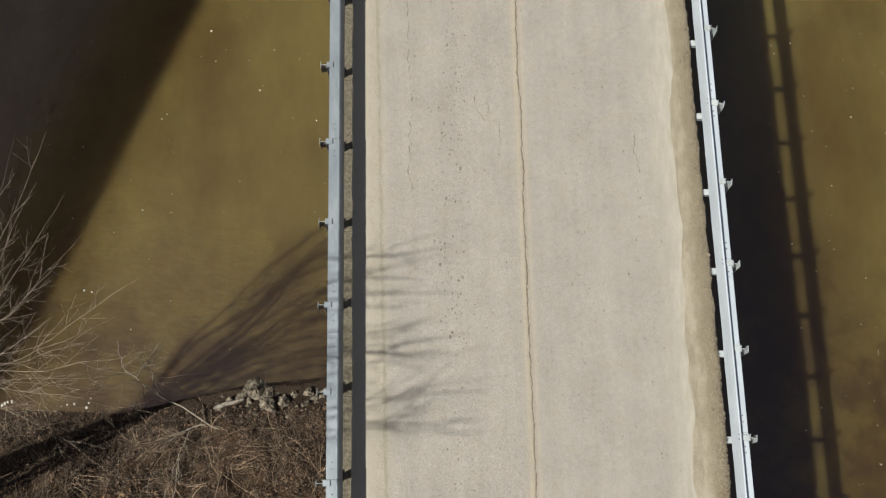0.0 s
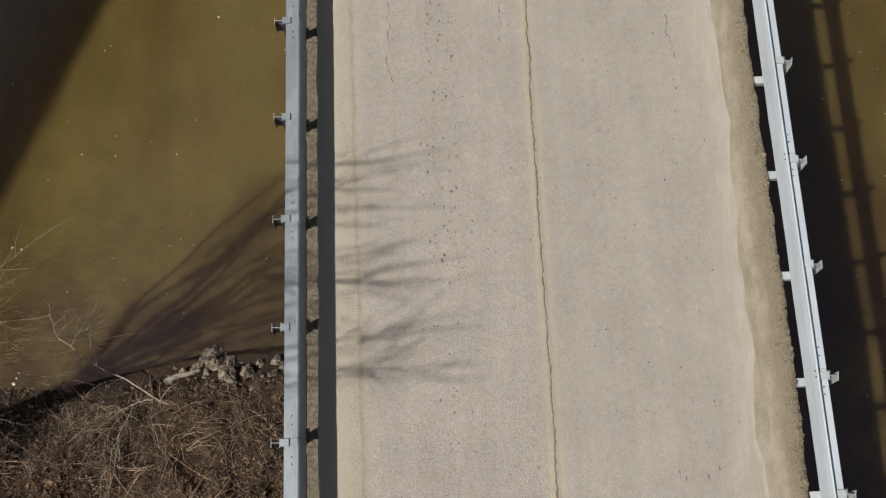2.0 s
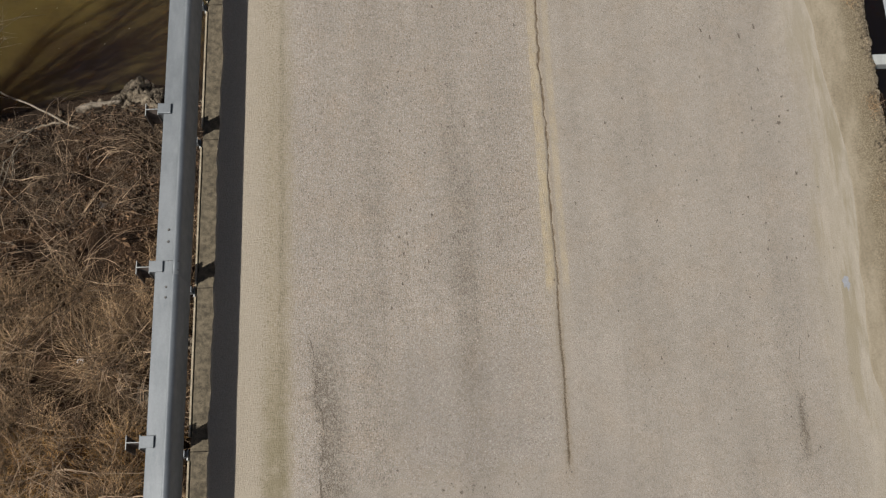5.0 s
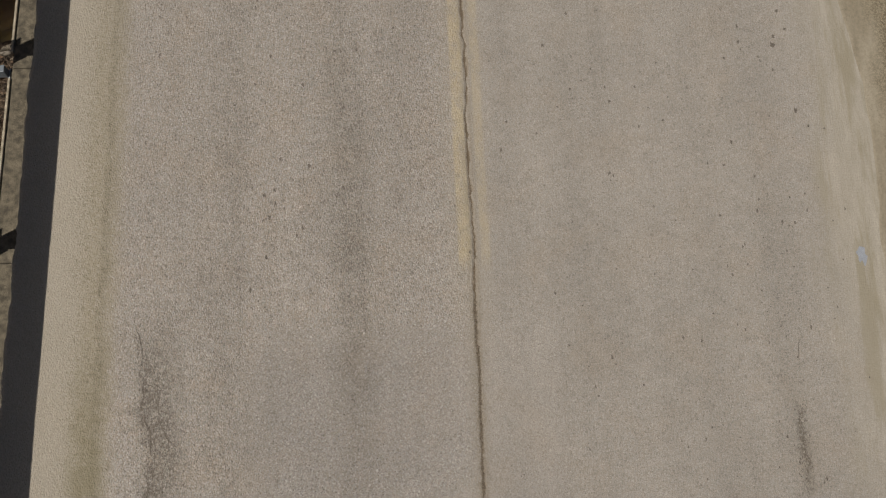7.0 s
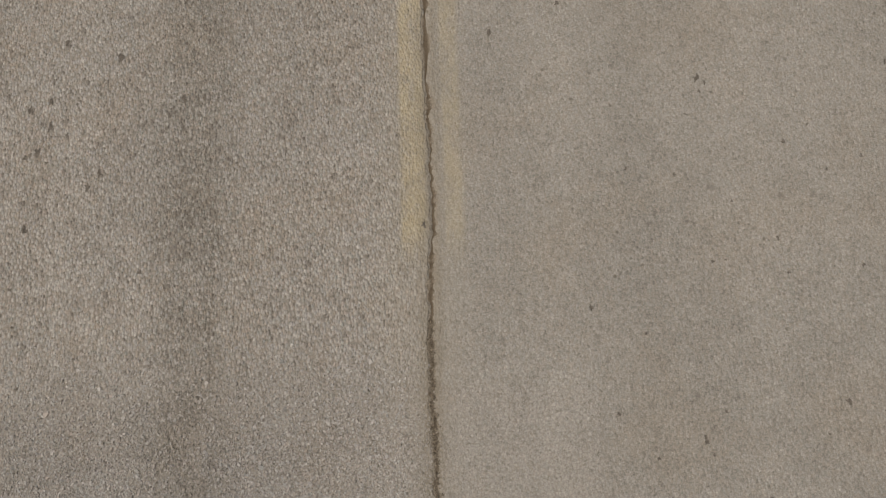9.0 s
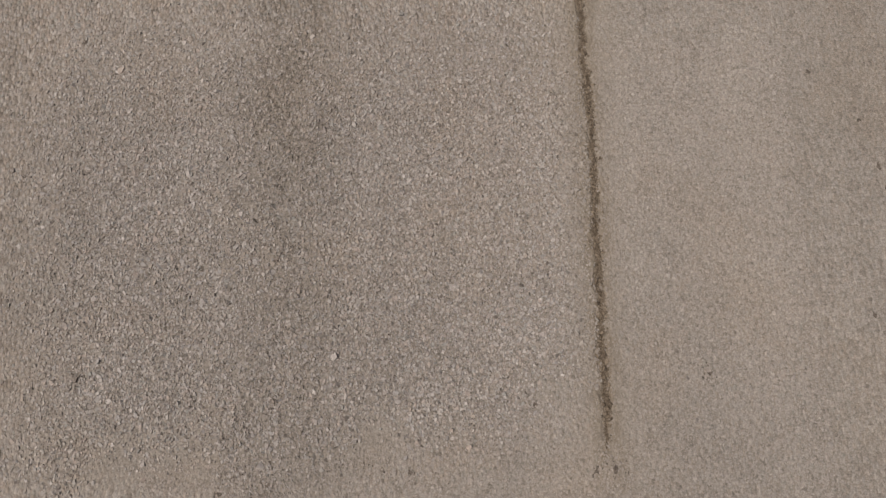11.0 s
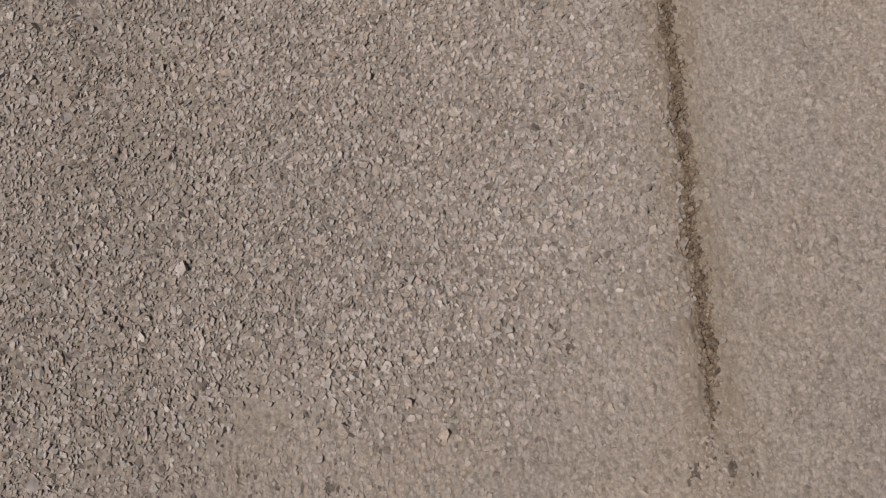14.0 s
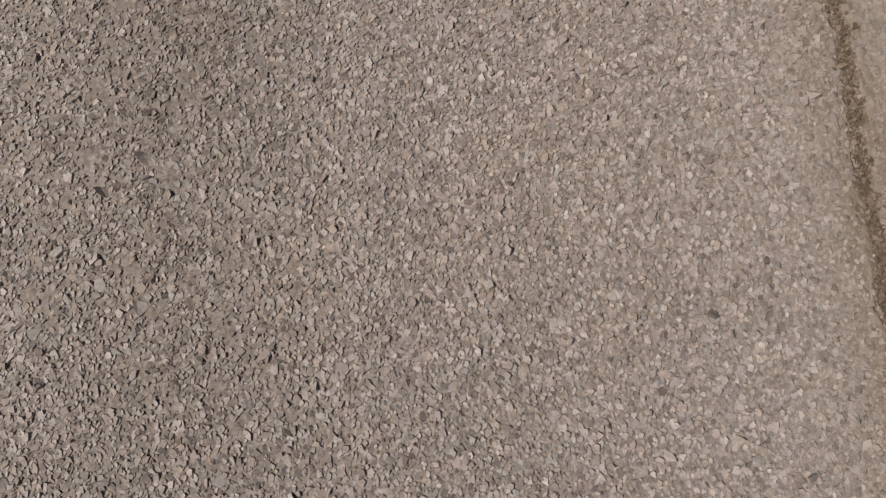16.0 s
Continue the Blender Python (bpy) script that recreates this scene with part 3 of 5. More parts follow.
def crack_half(y, side):
    w = 0.0058 + 0.007 * lumps(side, y, 0.3, 7.7) + 0.009 * lumps(side, y, 0.07, 1.3) + 0.006 * lumps(side, y, 0.022, 3.3)
    fade = 1.0 if y > -5.95 else max(0.04, 1 + (y + 5.95) * 9.0)
    return max(0.002, w) * fade * (1 + 0.5 * float(smooth_step(-3.2, -1.0, y)))


def lane(name, side, label):
    ys = np.concatenate([np.arange(Y0, -12.0, 3.0), np.arange(-12.0, -6.6, 0.1), np.arange(-6.6, -3.2, 0.008), np.arange(-3.2, 18.0, 0.05), np.arange(18.0, 41.0, 0.5), np.arange(41.0, Y1, 4.0)])
    verts, faces = [], []
    for y in ys:
        if side < 0:
            outer = -3.80 + 0.022 * lumps(1, y, 0.16, 3.3) + 0.022 * lumps(2, y, 0.7, 5.3) + 0.012 * lumps(4, y, 0.06, 5.3)
        else:
            outer = 4.20
        e = crack_x(y) + side * crack_half(y, side)
        lip = (0.014 if side < 0 else 0.020) + 0.008 * lumps(side, y, 0.2, 2.7)
        shut = 1 - float(smooth_step(-6.06, -5.86, y))
        verts += [(outer, y, -0.12), (outer - side * 0.02, y, -0.012), (outer - side * 0.05, y, 0.0), (e + side * lip, y, 0.0), (e + side * 0.009, y, -0.0024 * (1 - shut)), (e, y, -0.0048 * (1 - shut) - 0.0005), (e, y, -0.05)]
    n = 7
    for k in range(len(ys) - 1):
        for i in range(n - 1):
            a, b = k * n + i, (k + 1) * n + i
            faces.append((a, a + 1, b + 1, b) if side < 0 else (a, b, b + 1, a + 1))
    ob = new(name, mesh_from(name, verts, faces, ROAD))
    return tagged(ob, label, "road", kind="structure")


road_left = lane("road_near_lane", -1, "pale tan chip-sealed bridge road with open stone chips")
road_right = lane("road_far_lane", 1, "pale tan chip-sealed bridge road, worn smooth and sandy")


def joint_fill():
    """Dirt and grit that lies unevenly in the open joint, and closes it on the worn patch."""
    ys = np.concatenate([np.arange(Y0, -12.0, 3.0), np.arange(-12.0, -6.6, 0.1), np.arange(-6.6, -3.2, 0.006), np.arange(-3.2, 18.0, 0.04), np.arange(18.0, 41.0, 0.5), np.arange(41.0, Y1 + 1, 4.0)])
    us = np.linspace(-0.05, 0.05, 15)
    verts, faces = [], []
    for y in ys:
        c = crack_x(y)
        shut = float(1 - smooth_step(-6.06, -5.86, y))
        for u in us:
            x = c + u
            z = -0.0066 + 0.0054 * min(1.0, abs(u) / 0.026) + 0.003 * lumps(x, y, 0.035, 2.4) + 0.0022 * lumps(x, y, 0.012, 6.6)
            verts.append((x, y, min(z * (1 - shut) - 0.004 * shut, -0.0016)))
    w = len(us)
    for k in range(len(ys) - 1):
        for i in range(w - 1):
            p, q = k * w + i, (k + 1) * w + i
            faces.append((p, p + 1, q + 1, q))
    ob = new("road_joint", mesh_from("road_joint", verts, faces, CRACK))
    tagged(ob, "brown dirt in the open lengthwise joint, shade painted into its depth", "road joint", kind="structure")


joint_fill()
slab = box("bridge_deck", -3.99, 4.32, Y0, Y1, -0.62, -0.14, DECK)
tagged(slab, "grey concrete bridge deck slab", "bridge deck", kind="structure")


def girders():
    for x in (-3.2, -1.0, 1.2, 3.4):
        prof = [(x - 0.2, -1.55), (x + 0.2, -1.5), (x + 0.2, -1.46), (x + 0.02, -1.46), (x + 0.02, -0.6), (x + 0.2, -0.6), (x + 0.2, -0.55), (x - 0.2, -0.55), (x - 0.2, -0.6), (x - 0.02, -0.6), (x - 0.02, -1.46), (x - 0.2, -1.46)]
        v, f = extrude_y(prof, [-7.0, 40.0])
        ob = new("bridge_girder", recalc(mesh_from("bridge_girder", v, f, STEEL_OLD)))
        tagged(ob, "steel girder under the bridge deck", "girder", "bridge girders", "structure")
    ab = box("abutment", -4.0, 4.28, -12.5, -6.5, -8.0, -1.5, CONCRETE)
    tagged(ab, "concrete abutment under the bridge end", "abutment", kind="structure")


girders()


def edge_beam():
    """The old concrete edge beam beside the road, a little lower than its surface, cast in lengths between the posts."""
    holder = tagged(empty_thing("edge_beam"), "weathered concrete edge beam beside the road surface", "edge beam", kind="structure")
    for k in range(-7, 22):
        y0, y1 = k * 1.905 + 0.03, (k + 1) * 1.905 + 0.02
        ys = np.linspace(y0, y1, 40)
        verts, faces = [], []
        for yy in ys:
            rough = 0.006 * lumps(1, yy, 0.2, 3.3)
            top = -0.105 + 0.006 * lumps(2, yy, 0.15, 4.0)
            verts += [(-3.998, yy, -0.137), (-3.996 + rough, yy, top - 0.014), (-3.975 + rough, yy, top), (-3.88, yy, top + rough), (-3.69, yy, top), (-3.69, yy, -0.137)]
        n = 6
        for j in range(len(ys) - 1):
            for i in range(n - 1):
                p, q = j * n + i, (j + 1) * n + i
                faces.append((p, q, q + 1, p + 1))
        faces += [tuple(range(n)), tuple((len(ys) - 1) * n + i for i in reversed(range(n)))]
        part("edge_stone", recalc(mesh_from("edge_stone", verts, faces, CONCRETE)), holder)
        start = y0 + (0.16 if k % 2 else 0.02)
        box("edge_strip", -4.022, -3.999, start, y1 - 0.10, -0.20, -0.088, LIP, holder, 0.004, "pale cream edge strip")


edge_beam()


def edge_x(y):
    """The ragged outer line of the open road edge."""
    return 4.345 + 0.045 * float(smooth_step(-1.5, 1.5, y)) - 0.003 * max(y, 0.0) + 0.03 * lumps(3, y, 0.5, 1.2) + 0.025 * lumps(3, y, 0.14, 2.6) + 0.04 * lumps(5, y, 2.5, 1.9)


def edge_drift():
    """Sand and gravel heaped along the open edge, with a ragged outer side."""
    ys = np.arange(-9.0, 22.0, 0.05)
    us = np.linspace(0, 1, 26)
    verts, faces = [], []
    for y in ys:
        outer = edge_x(y)
        inner = 3.62 + 0.020 * max(y, 0.0) + 0.14 * (1 - float(smooth_step(-3.0, 0.6, y))) + 0.07 * lumps(4, y, 0.9, 7.2) + 0.10 * lumps(4, y, 2.2, 5.2) + 0.05 * lumps(4, y, 0.4, 3.2)
        for u in us:
            x = inner + (outer - inner) * u
            crown = math.sin(min(1.0, u * 1.05) * math.pi * 0.55) ** 2.2 * 0.05
            h = 0.003 + crown * (0.75 + 0.25 * lumps(x, y, 0.5, 3.0)) + 0.004 * min(1, u * 2) * lumps(x, y, 0.06, 4.2)
            if u > 0.97:
                h = -0.13
            verts.append((x, y, h if u > 0.02 else -0.004))
    w = len(us)
    for k in range(len(ys) - 1):
        for i in range(w - 1):
            a, b = k * w + i, (k + 1) * w + i
            faces.append((a, a + 1, b + 1, b))
    ob = new("edge_drift", mesh_from("edge_drift", verts, faces, EDGE_SAND, True))
    tagged(ob, "sand and grit drifted along the road edge", "sand", kind="structure")


edge_drift()

# ---- guardrails ----
BEAM_SMOOTH = [(0.0, -0.035), (0.003, -0.004), (0.012, 0.0), (0.026, -0.005), (0.046, -0.022), (0.062, -0.050), (0.074, -0.095), (0.083, -0.16), (0.091, -0.24), (0.098, -0.33), (0.104, -0.42), (0.098, -0.432), (0.06, -0.436)]


BEAM_SLOPED = [(0.0, -0.035), (0.003, -0.004), (0.012, 0.0), (0.020, -0.002), (0.030, -0.012), (0.060, -0.13), (0.104, -0.42), (0.098, -0.432), (0.06, -0.436)]


def beam_mesh(sign, back, top, y0, y1, seed, material):
    """The smooth folded rail face, slightly dented along its top fold."""
    ys = np.linspace(y0, y1, 26)
    verts, faces = [], []
    front = BEAM_SMOOTH if sign > 0 else BEAM_SLOPED
    shape = list(front) + [(d - 0.005, z - 0.002) for d, z in reversed(front)]
    n = len(shape)
    for y in ys:
        dent = 0.006 * lumps(seed, y, 0.5, 2.1) + 0.003 * lumps(seed, y, 0.17, 4.1)
        verts += [(back + sign * (d + dent * (d > 0.05)), y, top + z + 0.5 * dent * (z > -0.1)) for d, z in shape]
    for k in range(len(ys) - 1):
        for i in range(n):
            j = (i + 1) % n
            faces.append((k * n + i, k * n + j, (k + 1) * n + j, (k + 1) * n + i))
    faces += [tuple(range(n)), tuple((len(ys) - 1) * n + i for i in reversed(range(n)))]
    return recalc(mesh_from("rail_beam", verts, faces, material, sign > 0))


def channel_mesh(sign, back, top, y0, y1, wide, material):
    """A channel laid flat behind the beam, web upwards."""
    a, b, t = back - sign * wide, back - sign * 0.008, 0.007
    prof = [(a, top - 0.006), (a + sign * 0.006, top), (b - sign * 0.004, top), (b, top - 0.004), (b, top - 0.06), (b - sign * t, top - 0.06), (b - sign * t, top - t), (a + sign * t, top - t), (a + sign * t, top - 0.06), (a, top - 0.06)]
    v, f = extrude_y(prof, [y0, y1])
    return recalc(mesh_from("channel", v, f, material))


def post_mesh(x, depth=0.15, width=0.15, z0=-0.75, z1=0.88):
    hx, hy, t = depth / 2, width / 2, 0.008
    prof = [(-hx, -hy), (-hx + t, -hy), (-hx + t, -t / 2), (hx - t, -t / 2), (hx - t, -hy), (hx, -hy), (hx, hy), (hx - t, hy), (hx - t, t / 2), (-hx + t, t / 2), (-hx + t, hy), (-hx, hy)]
    n = len(prof)
    verts = [(px, py, z) for z in (z0, z1) for px, py in prof]
    faces = [(i, (i + 1) % n, n + (i + 1) % n, n + i) for i in range(n)] + [(n, n + 1, n + 2, n + 9, n + 10, n + 11), (n + 2, n + 3, n + 8, n + 9), (n + 3, n + 4, n + 5, n + 6, n + 7, n + 8)]
    return recalc(mesh_from("post", verts, faces, STEEL_OLD))


def bolt_mesh():
    bm = bmesh.new()
    bmesh.ops.create_cone(bm, cap_ends=True, segments=8, radius1=0.016, radius2=0.011, depth=0.012)
    return from_bm("bolt", bm, BOLT)


def guardrail(side):
    """side -1: with the road on its +x side; +1: mirrored."""
    sign = -side                      # towards the road
    back = -4.03 if side < 0 else 4.475
    top = 0.945 if side < 0 else 0.95
    web = top - 0.14                 # top of the channel behind the beam
    post_x = -4.385 if side < 0 else 4.75
    post_y0 = 0.0 if side < 0 else 0.80
    steel = STEEL_DULL if side < 0 else STEEL
    post_steel = RUST if side < 0 else STEEL_OLD
    holder = empty_thing("guardrail")
    tagged(holder, "galvanized steel bridge guardrail on side-mounted posts", "guardrail", "bridge guardrails")
    bolt = bolt_mesh()
    leg = from_bm("leg", box_data(-0.045, 0.045, -0.06, 0.06, -0.36, 0.56, 0.004), RUST)
    pm = post_mesh(0, z0=0.44 if side < 0 else -0.11, z1=web + 0.005)
    pm.materials[0] = post_steel
    rim = post_mesh(0, z0=web + 0.0055, z1=web + 0.012)
    block = from_bm("block", box_data(-0.075 if side < 0 else -0.125, 0.075, -0.062, 0.062, web - 0.20, web + 0.030, 0.004), STEEL_DULL if side < 0 else STEEL_OLD)
    tab_top = -0.04
    half = 0.035 if side < 0 else 0.072
    tab = from_bm("bracket", box_data(-0.15 if side < 0 else -0.12, 0.15 if side < 0 else 0.30, -half, half, tab_top - 0.12, tab_top, 0.004), STEEL_DULL if side < 0 else STEEL_OLD)
    plate = from_bm("plate", box_data(-0.009, 0.009, -0.13 if side > 0 else -0.06, 0.13 if side > 0 else 0.06, -0.40, -0.02 if side > 0 else -0.16, 0.003), STEEL_OLD)
    turns = {2: -4, 3: -9, 4: -12, 5: -12, 1: -3, 0: -8, -1: -10, -3: -7}
    for k in range(-6, 22):
        y = post_y0 + 1.905 * k
        turn = turns.get(k, -6) if side > 0 else 0.0
        p = part("post", pm, holder)
        part("post_rim", rim, p)
        p.matrix_basis = pose(post_x + (0.012 if turn else 0), y - 0.05 * (side > 0), 0, 0, 0, turn)
        if side < 0:
            lg = part("leg", leg, holder)
            lg.location = (-4.285, y, 0)
        b = part("block", block, holder)
        b.location = (post_x + sign * 0.145, y - 0.04 * (side > 0), 0)
        tb = part("bracket", tab, holder)
        tb.location = (post_x + sign * (0.19 if side < 0 else 0.24), y, 0)
        pl = part("plate", plate, tb)
        pl.location = ((-4.04 if side < 0 else 4.342) - tb.location.x, 0, 0)
    # beam and channel lengths, lapped at every second post
    for k in range(-6, 21, 2):
        y0 = post_y0 + 1.905 * k + 0.07
        shift = 0.004 if k % 4 else 0.0
        beam = part("rail_beam", beam_mesh(sign, back + sign * shift, top + shift, y0 - 0.20, y0 + 3.81, k + side, steel), holder)
        channel = part("channel", channel_mesh(sign, back, web - shift, y0 + 0.002, y0 + 3.806, 0.222 if side < 0 else 0.185, steel), holder)
        for dy in (-0.42, -0.30, 0.22, 0.36):
            o = part("bolt", bolt, channel)
            o.location = (back - sign * 0.095, y0 + dy, web + 0.004)
        for dy in (-0.15, -0.05):
            o = part("bolt", bolt, beam)
            o.matrix_basis = pose(back + sign * 0.05, y0 + dy, top - 0.028, 0, 48 * sign, 0)
    return holder


guardrail(-1)
guardrail(1)


# ---- stone chips of the near lane ----
def chip_arrays(px, py, size, proud, seed, along=None, cap_size=0.62, tip=0.32):
    """Angular chips: a five-sided base, a smaller tilted top, flat faces."""
    r = np.random.default_rng(seed)
    n = len(px)
    k = 5
    turn = r.uniform(0, 2 * np.pi, n)
    ang = turn[:, None] + np.arange(k) * 2 * np.pi / k + r.uniform(-0.42, 0.42, (n, k))
    rad = size[:, None] * r.uniform(0.75, 1.25, (n, k))
    stretch = r.uniform(0.65, 1.0, n)
    axis = r.uniform(0, np.pi, n)
    if along is not None:
        axis = r.normal(along, 0.6, n)
        stretch = r.uniform(0.5, 0.9, n)
    cx, sx = np.cos(axis), np.sin(axis)

    def placed(radius, z):
        u, v = radius * np.cos(ang), radius * np.sin(ang) * stretch[:, None]
        return np.stack([px[:, None] + u * cx[:, None] - v * sx[:, None], py[:, None] + u * sx[:, None] + v * cx[:, None], z], -1)

    base = placed(rad, np.full((n, k), -0.002))
    tilt = r.normal(0, tip, (n, 2))
    u, v = cap_size * rad * np.cos(ang), cap_size * rad * np.sin(ang)
    zt = proud[:, None] + tilt[:, :1] * u + tilt[:, 1:] * v
    top = placed(cap_size * rad * r.uniform(0.85, 1.12, (n, k)), np.maximum(zt, 0.0006))
    verts = np.concatenate([base, top], 1).reshape(-1, 3)
    i = np.arange(k)
    j = (i + 1) % k
    side = np.concatenate([np.stack([i, j, k + j], -1), np.stack([i, k + j, k + i], -1)])
    cap = np.array([[k, k + 1, k + 2], [k, k + 2, k + 3], [k, k + 3, k + 4]])
    tris = np.concatenate([side, cap])
    return verts, (tris[None] + (np.arange(n) * 2 * k)[:, None, None]).reshape(-1, 3)


def stone_chips():
    step = 0.0060
    gx, gy = np.meshgrid(np.arange(-1.9, 0.2, step), np.arange(-6.35, -4.3, step * 1.1))
    px = (gx + (np.arange(gx.shape[0]) % 2)[:, None] * step / 2).ravel() + rng.uniform(-0.45, 0.45, gx.size) * step
    py = gy.ravel() + rng.uniform(-0.45, 0.45, gx.size) * step
    # where the seal is still open: above the worn patch, thinning towards the joint and the ends
    low = -5.90 + 0.30 * np.clip(px, -0.65, 0.0) + 0.07 * np.sin(px * 9.0) + 0.04 * np.sin(px * 23 + 1) + rng.normal(0, 0.05, px.size)
    keep = smooth_step(0.0, 0.12, py - low)
    worn = 1 - 0.27 * smooth_step(-0.4, 0.15, px)
    ends = smooth_step(-1.9, -1.3, px) * (1 - smooth_step(-4.9, -4.3, py))
    edge = np.interp(py, np.arange(-6.4, -3.1, 0.01), [crack_x(v) for v in np.arange(-6.4, -3.1, 0.01)])
    # chips torn out in ragged clumps along the wheel track
    clump = np.sin(px * 31 + 2 * np.sin(py * 17)) * np.sin(py * 23 + 2 * np.sin(px * 19)) + 0.6 * np.sin(px * 83 + py * 61)
    lost = smooth_step(-1.35, -0.95, px) * (1 - smooth_step(-0.78, -0.45, px)) * smooth_step(-0.1, 0.9, clump)
    chance = keep * (0.5 + 0.5 * worn) * ends * (1 - 0.55 * lost) * (0.35 + 0.65 * smooth_step(0.006, 0.050, edge - px))
    on = (rng.uniform(0, 1, px.size) < chance) & (px < edge - 0.007)
    px, py, worn, ends, gap = px[on], py[on], worn[on], ends[on], (edge - px)[on]
    size = 0.0046 * np.exp(rng.normal(0, 0.34, px.size))
    proud = (0.0008 + 0.0027 * rng.uniform(0, 1, px.size) ** 1.3) * worn ** 1.9 * (0.4 + 0.6 * ends)
    verts, tris = chip_arrays(px, py, size, proud, 11, math.pi / 2, 0.88, 0.34)
    verts[:, 2] -= np.repeat(0.0026 * (1 - smooth_step(0.004, 0.024, gap)), 10)
    ob = new("stone_chips", big_mesh("stone_chips", verts, tris, CHIP))
    ob.parent = road_left
    tagged(ob, "loose-textured tan and grey stone chips", kind="stuff")
    # worn chips, flush with the binder: the far lane, the bare patch and the rim of the joint
    for holder, x0, x1, y0, y1, share, high in ((road_right, 0.205, 0.9, -6.5, -4.6, 0.9, 0.0012), (road_left, -1.25, 0.205, -6.5, -5.85, 0.9, 0.0011)):
        n = int((x1 - x0) * (y1 - y0) / 0.0068 ** 2 * share)
        px, py = rng.uniform(x0, x1, n), rng.uniform(y0, y1, n)
        mid = np.interp(py, np.arange(-6.6, -3.1, 0.01), [crack_x(v) for v in np.arange(-6.6, -3.1, 0.01)])
        off = np.abs(px - mid)
        on = rng.uniform(0, 1, n) < np.where(py < -5.98, 1.0, 0.30 + 0.70 * smooth_step(0.008, 0.06, off))
        on &= (off > 0.008) | (py < -5.98)
        if holder is road_left:
            on &= py < -5.84 + 0.30 * np.clip(px, -0.65, 0.0)
        px, py, off = px[on], py[on], off[on]
        size = 0.0036 * np.exp(rng.normal(0, 0.35, px.size))
        verts, tris = chip_arrays(px, py, size, 0.0004 + high * rng.uniform(0, 1, px.size) ** 1.5, 13, math.pi / 2, 0.80, 0.22)
        verts[:, 2] -= np.repeat(np.where(py > -5.98, 0.0026 * (1 - smooth_step(0.004, 0.026, off)), 0.0), 10)
        ob = new("worn_chips", big_mesh("worn_chips", verts, tris, WORN_CHIP))
        ob.parent = holder
        tagged(ob, "worn stone chips flush with the road", kind="stuff")
    # brown grit washed into the joint
    n = 7000
    py = rng.uniform(-6.05, -4.3, n)
    px = np.interp(py, np.arange(-6.6, -3.1, 0.01), [crack_x(v) for v in np.arange(-6.6, -3.1, 0.01)]) + rng.normal(0, 0.013, n)
    size = 0.0026 * np.exp(rng.normal(0, 0.4, n))
    verts, tris = chip_arrays(px, py, size, size * rng.uniform(0.5, 1.0, n), 17, math.pi / 2, 0.75, 0.3)
    verts[:, 2] -= 0.0045
    ob = new("joint_grit", big_mesh("joint_grit", verts, tris, JOINT_GRIT))
    ob.parent = road_left
    tagged(ob, "brown grit lying in the lengthwise joint", kind="stuff")
    # single larger chips that lie loose on top
    mesh_list = []
    for s in range(6):
        v, t = chip_arrays(np.zeros(1), np.zeros(1), np.array([0.0060]), np.array([0.0046]), 40 + s, None, 0.78, 0.2)
        mesh_list.append(big_mesh("chip", v, t, CHIP))
    for k in range(260):
        x, y = rng.uniform(-1.15, 0.1), rng.uniform(-5.95, -4.7)
        if y < -5.88 + 0.30 * max(x, -0.65):
            continue
        o = new("chip", mesh_list[k % 6])
        o.parent = road_left
        o.matrix_basis = pose(x, y, 0.0008, 0, 0, rng.uniform(0, 360)) @ Matrix.Diagonal((*(rng.uniform(0.7, 1.25),) * 3, 1))


# ---- cracks, spalls and marks of the road ----
def ribbon(points, width, z=0.0016, wander=0.02, seed=0):
    """A thin jagged crack along a few points."""
    r = np.random.default_rng(seed)
    pts = np.array(points, float)
    d = np.concatenate([[0], np.cumsum(np.hypot(*np.diff(pts, axis=0).T))])
    s = np.arange(0, d[-1], 0.018)
    x, y = np.interp(s, d, pts[:, 0]), np.interp(s, d, pts[:, 1])
    off = np.array([lumps(seed, v, 0.22, 3.7) + 0.5 * lumps(seed, v, 0.06, 8.7) for v in s]) * wander
    w = np.array([max(0.05, 0.55 + 0.9 * lumps(seed + 5, v, 0.12, 1.7) + 0.5 * lumps(seed, v, 0.4, 6.0)) for v in s]) * width
    w *= np.minimum(1, np.minimum(s, d[-1] - s) / 0.08 + 0.1)
    gx, gy = np.gradient(x), np.gradient(y)
    n = np.hypot(gx, gy) + 1e-9
    nx, ny = -gy / n, gx / n
    a = np.stack([x + nx * (off - w / 2), y + ny * (off - w / 2), np.full_like(x, z)], -1)
    b = np.stack([x + nx * (off + w / 2), y + ny * (off + w / 2), np.full_like(x, z)], -1)
    verts = np.concatenate([a, b])
    m = len(s)
    faces = [(i, i + 1, m + i + 1, m + i) for i in range(m - 1)]
    return verts, faces


